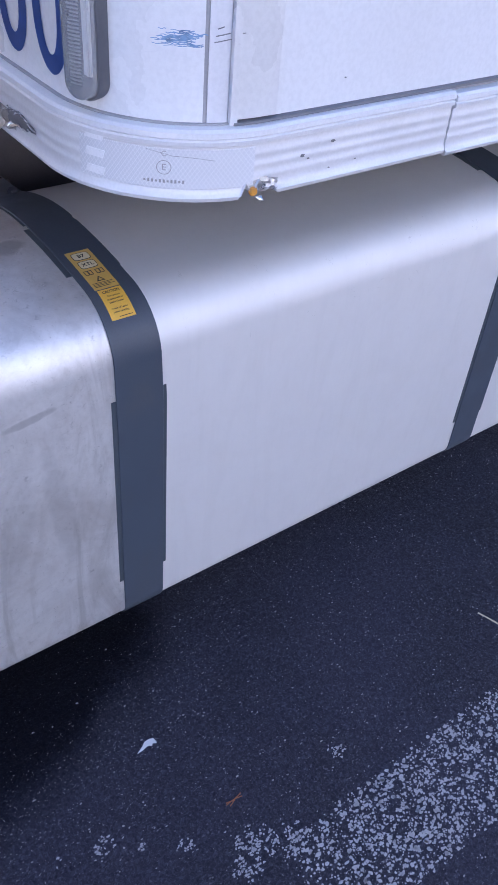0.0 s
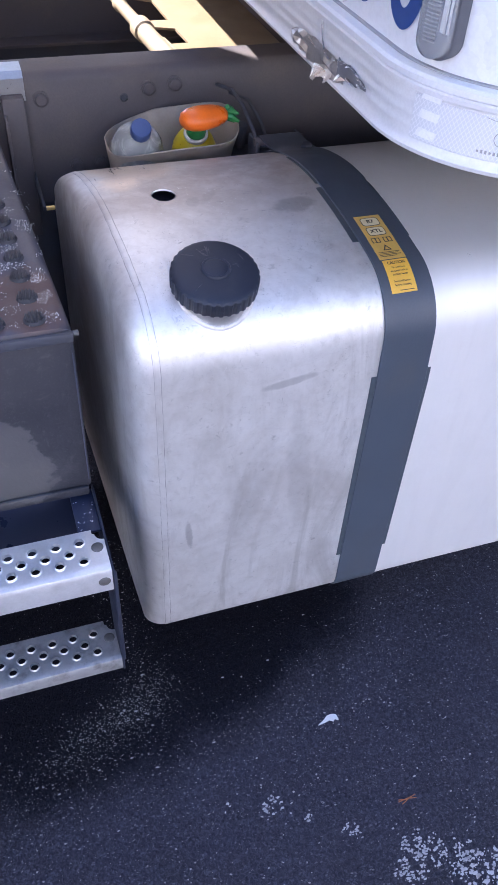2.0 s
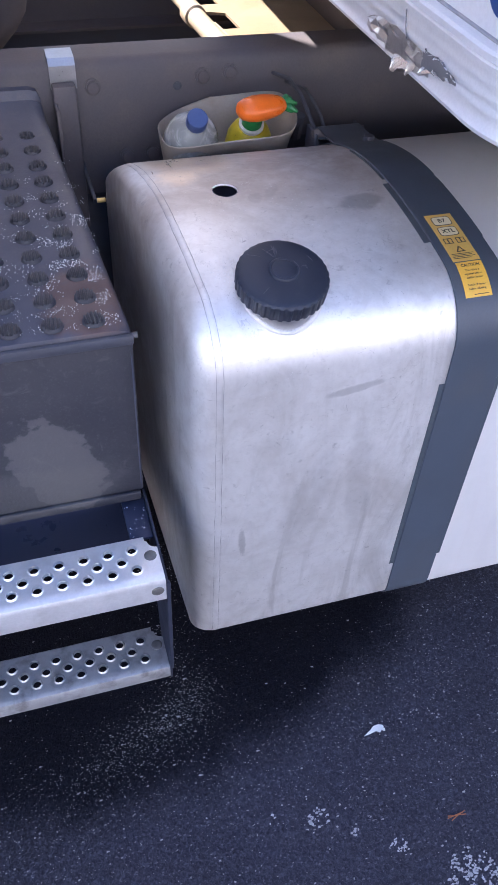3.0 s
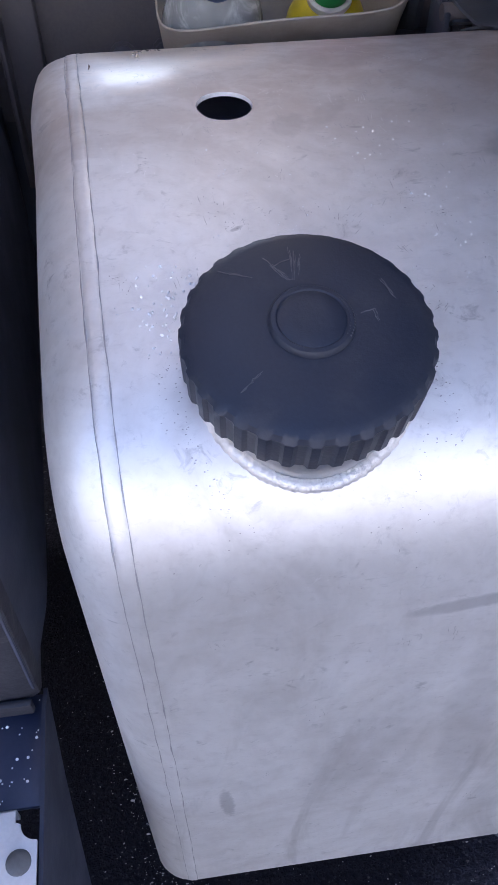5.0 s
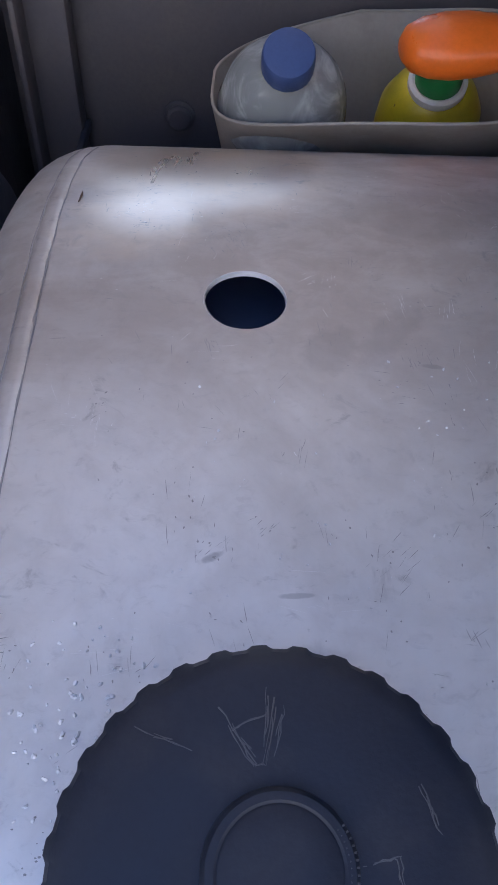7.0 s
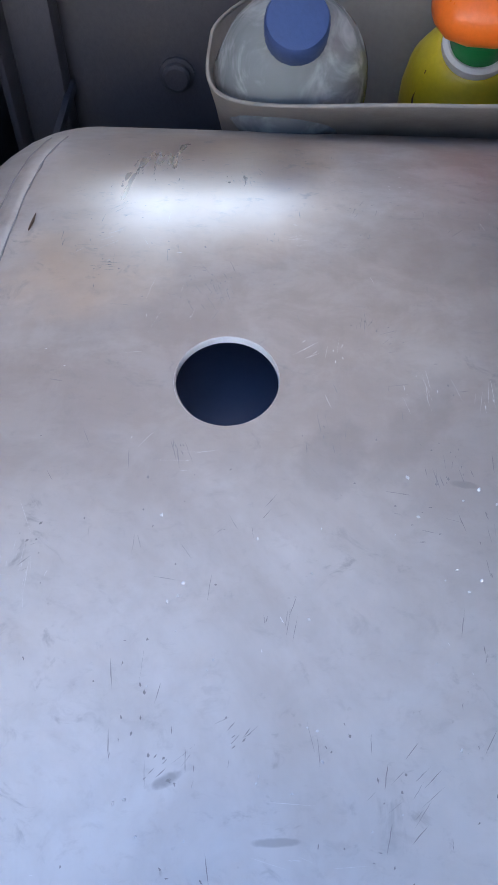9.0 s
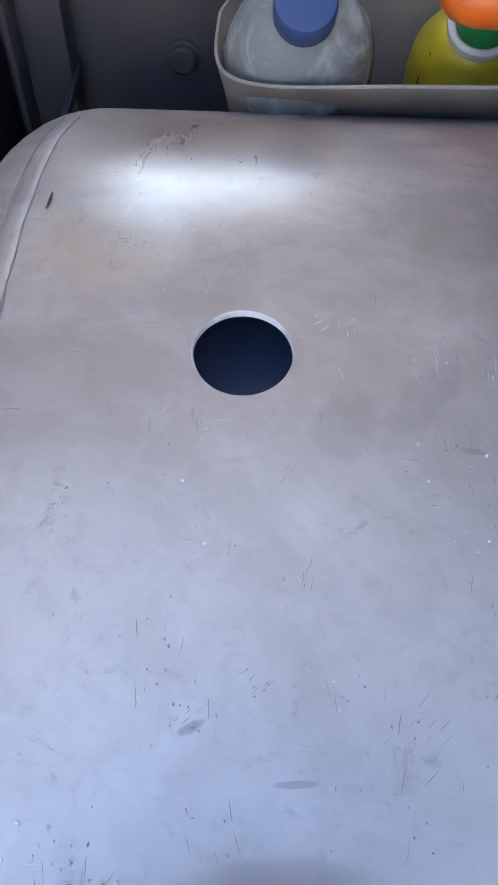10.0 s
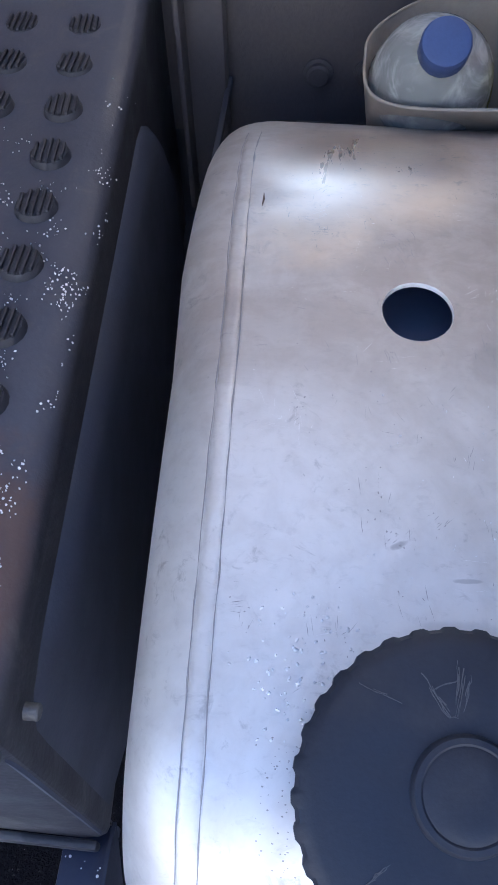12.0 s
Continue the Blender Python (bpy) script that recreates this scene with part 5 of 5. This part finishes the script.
def build_steps():
    XR, XL = -0.101, -1.15
    y_front, y_back = -0.094, -0.004
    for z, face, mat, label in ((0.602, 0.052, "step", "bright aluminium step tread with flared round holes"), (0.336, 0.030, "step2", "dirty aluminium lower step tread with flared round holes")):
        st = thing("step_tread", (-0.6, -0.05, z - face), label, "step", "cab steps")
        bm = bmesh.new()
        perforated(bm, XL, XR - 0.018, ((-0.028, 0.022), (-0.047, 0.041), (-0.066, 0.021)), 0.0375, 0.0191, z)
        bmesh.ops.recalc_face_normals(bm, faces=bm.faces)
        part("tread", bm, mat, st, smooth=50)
        bm = bmesh.new()
        back = [(y_back, z - 0.018), (y_back, z - 0.002), (y_back - 0.002, z), (-0.01845, z), (-0.01845, z - 0.003), (y_back - 0.003, z - 0.003), (y_back - 0.003, z - 0.018)]
        front = [(-0.07555, z), (y_front + 0.008, z), (y_front + 0.003, z - 0.002), (y_front, z - 0.008), (y_front, z - face), (y_front + 0.003, z - face), (y_front + 0.003, z - 0.009), (y_front + 0.008, z - 0.003), (-0.07555, z - 0.003)]
        for p, x1 in ((back, XR - 0.0175), (front, XR)):
            vs = sheet(bm, [[(x, a, b) for a, b in p + p[:1]] for x in (XL, -0.6, x1)])
            bm.faces.new(vs[0][:-1]), bm.faces.new(vs[-1][:-1][::-1])
        # the end with its rounded notch at the back corner
        notch = [(XR - 0.018, -0.0756), (XR, -0.0756), (XR, -0.030)] + [(XR - 0.0005 - 0.013 * math.sin(t), -0.016 - 0.013 * math.cos(t)) for t in (radians(15 * k) for k in range(7))] + [(XR - 0.018, -0.014)]
        prism(bm, [(x, y, z - 0.003) for x, y in notch], (0, 0, 0.003))
        bmesh.ops.remove_doubles(bm, verts=bm.verts, dist=1e-6)
        bmesh.ops.recalc_face_normals(bm, faces=bm.faces)
        part("edge", bm, mat, st, "rolled front edge")
        spots = [((XR - 0.0135, -0.044, z), (0, 0, 0))] + ([((XR - 0.013, y_front, z - 0.026), (90, 0, 0))] if face > 0.05 else [])
        for c, turn in spots:
            bm = bmesh.new()
            lathe(bm, [(0.0098, 0), (0.0098, 0.0008), (0.0088, 0.0016), (0.004, 0.0022), (0, 0.0022)], c, 20, pose(0, 0, 0, *turn))
            part("rivet", bm, "rivet", st, "dull domed rivet")
    fr = thing("step_bracket", (-0.1, 0.0, 0.3), "dark blue steel bracket carrying the cab steps, wet with drops", "bracket")
    bm = bmesh.new()
    prism(bm, [(XR + 0.001, y, z) for y, z in ((-0.090, 0.595), (-0.004, 0.600), (0.07, 0.606), (0.096, 0.60), (0.05, 0.50), (-0.02, 0.30), (-0.093, 0.30))], (0.0035, 0, 0))
    bmesh.ops.recalc_face_normals(bm, faces=bm.faces)
    part("side_plate", bm, "navy", fr)
    part("arm", boxed((-0.139, -0.002, 0.588), (XR + 0.0008, 0.094, 0.5945), 0.002), "bluesteel", fr, "dark blue flat arm")
    part("front_bar", boxed((XR + 0.0012, -0.0935, 0.330), (XR + 0.0075, -0.0855, 0.588), 0.0015), "navy", fr, "dark upright bar")
    part("back_panel", boxed((-1.6, 0.10, 0.44), (-0.12, 0.11, 0.64), 0.002), "bluesteel", fr, "glossy dark blue panel behind the steps")
    drop_rng = random.Random(31)
    bm = bmesh.new()
    for i in range(26):
        x, y, r = drop_rng.uniform(-0.136, -0.103), drop_rng.uniform(0.002, 0.09), drop_rng.choice((0.0006, 0.0008, 0.0014))
        lathe(bm, [(r, 0), (r * 0.8, r * 0.5), (0, r * 0.75)], (x, y, 0.5944), 8)
    part("drop", bm, "ice", fr, "clear drops on the arm")


build_box()
build_steps()


# ---- tub with bottles ----
def build_tub():
    tub = thing("plastic_tub", (0.195, 0.730, 0.779), "cut-open greyish white plastic tub behind the tank, dirty", "tub")
    bm = bmesh.new()
    n = 72
    rows = []

    def loop(grow, z, front, tilt=1.0):
        ring = []
        for q in range(n):
            a = 2 * math.pi * q / n
            c, s = math.cos(a), math.sin(a)
            e = 0.62 if s < 0 else 0.98 if c < 0 else 0.75
            x = 0.199 + (0.1345 + grow) * math.copysign(abs(c) ** e, c) + 0.004 * math.sin(3 * a)
            y = 0.68 + ((0.114 if s > 0 else front) + grow) * math.copysign(abs(s) ** e, s) + 0.003 * math.sin(2 * a + 1) * (s > 0)
            zz = z + tilt * (0.003 * s - 0.022 * max(s, 0.0) * max(-c, 0.0) - 0.007 * max(-c, 0.0) - 0.006 * max(s, 0.0) + 0.010 * c + 0.004 * max(0.0, -c) ** 2 + 0.004 * math.sin(3 * a + 0.5))
            ring.append(bm.verts.new((x, y, zz)))
        return ring
    rows = [loop(-0.030, 0.782, 0.030, 0), loop(-0.014, 0.86, 0.042, 0.3), loop(-0.006, 0.92, 0.074, 0.6), loop(-0.002, 0.9590, 0.105), loop(-0.001, 0.9597, 0.105), loop(0.0, 0.9590, 0.105),
            loop(-0.0045, 0.92, 0.0735, 0.6), loop(-0.0125, 0.86, 0.0415, 0.3), loop(-0.028, 0.779, 0.030, 0)]
    RIM = [v.co.copy() for v in rows[4]]
    for a, b in zip(rows, rows[1:]):
        for i in range(n):
            bm.faces.new([a[i], a[(i + 1) % n], b[(i + 1) % n], b[i]])
    bm.faces.new(rows[0]), bm.faces.new(rows[-1][::-1])
    bmesh.ops.recalc_face_normals(bm, faces=bm.faces)
    part("wall", bm, "tub", tub, smooth=60)
    bm = bmesh.new()
    tube(bm, [v for v in RIM], 0.0014, 8, True)
    part("rim", bm, "tub", tub, "thin wavy cut rim", smooth=60)
    # hazy bottle with a blue cap, leaning to the front
    bo = thing("plastic_bottle", (0.121, 0.70, 0.80), "hazy crumpled plastic bottle with a blue screw cap in the tub", "bottle")
    at = pose(0.1225, 0.751, 0.806, 38, 0, 0)
    bm = bmesh.new()
    lathe(bm, [(0, 0), (0.028, 0), (0.032, 0.006), (0.034, 0.08), (0.041, 0.12), (0.051, 0.150), (0.053, 0.162), (0.048, 0.182), (0.038, 0.202), (0.025, 0.216), (0.0175, 0.221), (0.0175, 0.228), (0, 0.228)], n=48,
          wob=lambda a, h: 1 + 0.02 * math.sin(5 * a + 30 * h) * (0.03 < h < 0.17))
    bm.transform(at)
    part("body", bm, "bottle", bo, smooth=60)
    bm = bmesh.new()
    lathe(bm, [(0.0185, 0.222), (0.0195, 0.224), (0.0195, 0.241), (0.0185, 0.2435), (0.015, 0.2445), (0, 0.2445)], n=60, wob=lambda a, h: 1 + 0.012 * (int(a * 30 / math.pi) % 2) * (h < 0.242))
    bm.transform(at)
    part("screw_cap", bm, "bluecap", bo, "dull blue screw cap")
    # yellow bottle with the orange head
    yb = thing("spray_bottle", (0.236, 0.71, 0.80), "yellow bottle with green neck and orange carrot-shaped head", "bottle")
    at = pose(0.261, 0.763, 0.797, 28, 0, -6)
    bm = bmesh.new()
    lathe(bm, [(0, 0), (0.040, 0), (0.043, 0.005), (0.045, 0.10), (0.043, 0.125), (0.036, 0.143), (0.028, 0.153), (0.0235, 0.156), (0, 0.156)], n=48, wob=lambda a, h: 1 + 0.04 * math.cos(2 * a))
    bm.transform(at)
    body = part("body", bm, "lemon", yb, smooth=60)
    bm = bmesh.new()
    crease = []
    for k in range(9):
        f = k / 8
        a, h = radians(203 + 20 * f), 0.146 - 0.062 * f
        r = (0.0345 if h > 0.143 else 0.0345 + (0.143 - h) / 0.018 * 0.0075 if h > 0.125 else 0.0432 + (0.125 - h) * 0.08) * (1 + 0.04 * math.cos(2 * a)) + 0.0002
        crease.append(Vector((r * math.cos(a), r * math.sin(a), h)))
    tube(bm, crease, [0.0003, 0.0006, 0.0008, 0.0007, 0.0008, 0.0006, 0.0007, 0.0005, 0.0002], 6)
    bm.transform(at)
    part("crease", bm, "husk", body, "dark crease across the bottle")
    bm = bmesh.new()
    lathe(bm, [(0.0235, 0.153), (0.0250, 0.157), (0.0250, 0.163), (0.022, 0.165), (0.020, 0.164), (0.020, 0.153)], n=40)
    bm.transform(at)
    part("neck_ring", bm, "white", yb, "white neck ring")
    bm = bmesh.new()
    lathe(bm, [(0.0198, 0.155), (0.0198, 0.172), (0.018, 0.190), (0.014, 0.20), (0, 0.202)], n=32)
    bm.transform(at)
    part("neck", bm, "green", yb, "green neck")
    bm = bmesh.new()
    prof = [(0, -0.054), (0.010, -0.0525), (0.0175, -0.046), (0.0225, -0.033), (0.0250, -0.015), (0.0245, 0.005), (0.022, 0.025), (0.018, 0.040), (0.013, 0.050), (0.009, 0.053), (0, 0.0535)]
    lathe(bm, prof, (0.2575, 0.645, 0.988), 36, pose(0, 0, 0, 0, 0, 12) @ pose(0, 0, 0, 0, 90, 0) @ Matrix.Diagonal((0.9, 1.2, 0.93, 1)))
    head = part("head", bm, "orange", yb, "smooth orange head", smooth=60)
    bm = bmesh.new()
    for k, (dy, dz, ln) in enumerate(((0.0, 0.004, 0.030), (0.012, -0.006, 0.026), (-0.012, -0.004, 0.026), (0.004, -0.014, 0.024), (0.008, 0.010, 0.022))):
        p = Vector((0.302, 0.655 + dy * 0.5, 0.988))
        tube(bm, [p, p + Vector((ln * 0.5, dy * 0.6, dz * 0.7)), p + Vector((ln, dy, dz - 0.006))], [0.006, 0.008, 0.003], 8)
    part("leaf", bm, "green", head, "green leafy tail")


build_tub()

# ---- unseen cab behind the place, closing it off and blocking the sun ----
cab = thing("truck_cab", (-2.0, 1.15, 1.2), "plain pale truck cab rear wall, unseen, placed to block the sun", "truck cab")
# plain boxes sized to shade the tank, pale to bounce warm light at it
bm = bmesh.new()
box(bm, (-2.9, -0.10, 1.25), (-0.75, 2.40, 3.95), 0.05)
box(bm, (-0.80, -0.10, 1.28), (-0.45, 2.0, 3.9), 0.04)
box(bm, (-2.9, -0.08, 0.28), (-1.2, 2.38, 1.26), 0.04)
part("body", bm, "cab", cab)


# ---- road marking and litter ----
def blob(bm, x, y, r, z, h, rng, n=7, stretch=1.0):
    t0 = rng.uniform(0, 6.28)
    pts = []
    for q in range(n):
        t = t0 + 2 * math.pi * q / n
        rr = r * rng.uniform(0.55, 1.25)
        pts.append((x + rr * math.cos(t) * stretch, y + rr * math.sin(t)))
    top = [bm.verts.new((a, b, z + h)) for a, b in pts]
    low = [bm.verts.new((x + (a - x) * 1.12, y + (b - y) * 1.12, z - 0.0005)) for a, b in pts]
    bm.faces.new(top)
    for q in range(n):
        w = (q + 1) % n
        bm.faces.new([low[q], low[w], top[w], top[q]])


rng = random.Random(11)
bm = bmesh.new()
for i in range(17000):
    x = rng.uniform(0.42, 2.4)
    y = rng.uniform(-0.715, -0.495)
    edge = min(y + 0.715, -0.495 - y)
    worn = 0.5 + 0.5 * noise.noise(Vector((x * 9, y * 9, 0.3)))
    if rng.random() > (0.35 + 0.75 * worn) * min(1, edge / 0.018 + 0.25) * min(1, (x - 0.36) / 0.16):
        continue
    blob(bm, x, y, rng.choice((0.0008, 0.0012, 0.0020, 0.0032)) * rng.uniform(0.7, 1.3), 0.0, 0.0007, rng, rng.choice((6, 7, 9)), rng.uniform(0.7, 1.6))
tagged(new("road_marking", finish("road_marking", bm, "road")), "worn white road line, broken into flecks on the asphalt", "road marking", kind="stuff")
bm = bmesh.new()
for cx, cy, rad, many in ((0.39, -0.47, 0.045, 260), (0.46, -0.50, 0.035, 150), (0.345, -0.50, 0.03, 110), (0.66, -0.405, 0.022, 60), (0.27, -0.395, 0.018, 45), (0.14, -0.30, 0.02, 50), (0.20, -0.34, 0.013, 12), (0.05, -0.28, 0.012, 10)):
    for i in range(many):
        t, r = rng.uniform(0, 6.28), rad * rng.random() ** 0.6
        if noise.noise(Vector(((cx + r * math.cos(t)) * 60, (cy + r * math.sin(t)) * 60, 2))) < -0.12:
            continue
        blob(bm, cx + r * math.cos(t), cy + r * math.sin(t), rng.uniform(0.0007, 0.0026), 0, 0.001, rng, 6, rng.uniform(0.6, 1.9))
tagged(new("paint_spots", finish("paint_spots", bm, "road")), "pale splashes of old paint on the asphalt", "paint spots", kind="stuff")
bm = bmesh.new()
for i in range(6500):
    pick = rng.random()
    if pick < 0.23:
        f = rng.betavariate(1.0, 2.6)
        x = -0.01 - 0.46 * f + rng.gauss(0, 0.026)
        y = 0.045 - 0.175 * math.sqrt(f) + rng.gauss(0, 0.036)
    elif pick < 0.29:
        x, y = rng.gauss(-0.055, 0.03), rng.uniform(0.0, 0.45)
    elif pick < 0.54:
        x = rng.uniform(-0.6, 0.55)
        y = rng.gauss(-0.16 + 0.25 * max(0.0, x - 0.1), 0.07)
    else:
        x, y = rng.uniform(-0.7, 1.9), rng.uniform(-0.9, 0.5)
    blob(bm, x, y, rng.uniform(0.00022, 0.00075) * (2.6 if rng.random() < 0.04 else 1.0), 0.0, rng.uniform(0.0004, 0.0012), rng, 5, rng.uniform(0.5, 2.6))
tagged(new("grit", finish("grit", bm, "grit")), "scattered pale grit on the asphalt", "grit", kind="stuff")
bm = bmesh.new()
outline = [(-0.034, -0.006), (-0.018, 0.001), (-0.008, 0.008), (0.004, 0.010), (0.014, 0.008), (0.017, 0.001), (0.014, -0.007), (0.006, -0.004), (0.001, -0.009), (-0.006, -0.003), (-0.018, -0.004)]
prism(bm, [(0.322 + x, -0.166 + y, 0.002 + 0.004 * math.sin(i)) for i, (x, y) in enumerate(outline)], (0, 0, 0.0012))
solo("paper_scrap", bm, "white", "torn white scrap of paper on the asphalt", "paper scrap")
bm = bmesh.new()
for pts in (((-0.018, 0.003), (0.0, -0.001), (0.02, 0.004)), ((-0.014, -0.007), (0.004, 0.0), (0.019, -0.003)), ((-0.02, -0.001), (0.012, 0.002))):
    tube(bm, [(0.404 + x, -0.370 + y, 0.002) for x, y in pts], 0.0011, 6)
solo("straw_twig", bm, "twig", "reddish dry pine straw on the asphalt", "twig")
bm = bmesh.new()
tube(bm, [(1.215, -0.325, 0.003), (1.225, -0.355, 0.004), (1.238, -0.395, 0.003)], 0.0018, 6)
solo("straw_twig", bm, "cream", "pale dry straw on the asphalt", "twig")


# ---- glass crumbs ----
def crumb(bm, p, r, rng):
    q = Euler((rng.uniform(0, 6), rng.uniform(0, 6), rng.uniform(0, 6))).to_matrix().to_4x4()
    vs = bmesh.ops.create_icosphere(bm, subdivisions=1, radius=r, matrix=Matrix.Translation(p) @ q @ Matrix.Diagonal((1, rng.uniform(0.5, 1), rng.uniform(0.4, 0.8), 1)))["verts"]
    for v in vs:
        v.co += Vector((rng.uniform(-1, 1), rng.uniform(-1, 1), rng.uniform(-1, 1))) * r * 0.25


bm = bmesh.new()
for i in range(95):
    x, y = rng.gauss(0.043, 0.014), rng.gauss(0.118, 0.017)
    if math.hypot(x - CAP[0], y - CAP[1]) > 0.0660 and x > 0.006:
        crumb(bm, (x, y, tank_top(y) + 0.0004), rng.uniform(0.0005, 0.0014), rng)
for i in range(80):
    x, y = rng.uniform(0.07, 0.24), rng.uniform(0.12, 0.28)
    if math.hypot(x - CAP[0], y - CAP[1]) > 0.0660 and math.hypot(x - HOLE[0], y - HOLE[1]) > 0.026:
        crumb(bm, (x, y, tank_top(y) + 0.0003), rng.uniform(0.0003, 0.0009), rng)
tagged(new("glass_crumbs", finish("glass_crumbs", bm, "ice", 10)), "small clear glass crumbs lying on the tank", "glass crumbs", kind="stuff")
bm = bmesh.new()
for i in range(5600):
    x, y = -0.112 - abs(rng.gauss(0, 0.08)), rng.gauss(0.25, 0.12)
    if noise.noise(Vector((x * 34, y * 34, 5))) < rng.uniform(-0.05, 0.4):
        continue
    if 0.09 < y < 0.7 and x > -0.6:
        crumb(bm, (x, y, 0.9512 + 0.004 * max(0, y - 0.1)), rng.uniform(0.00035, 0.0011), rng)
tagged(new("glass_crumbs", finish("glass_crumbs", bm, "ice", 10)), "clear glass crumbs scattered over the studded box top", "glass crumbs", kind="stuff")
bm = bmesh.new()
tube(bm, [(0.0005, 0.411, tank_top(0.411) + 0.0008), (0.0009, 0.418, tank_top(0.418) + 0.0014), (0.0002, 0.427, tank_top(0.427) + 0.0008)], [0.0003, 0.0007, 0.0002], 6)
solo("leaf_sliver", bm, "husk", "thin brown dry leaf sliver lying on the tank", "leaf")
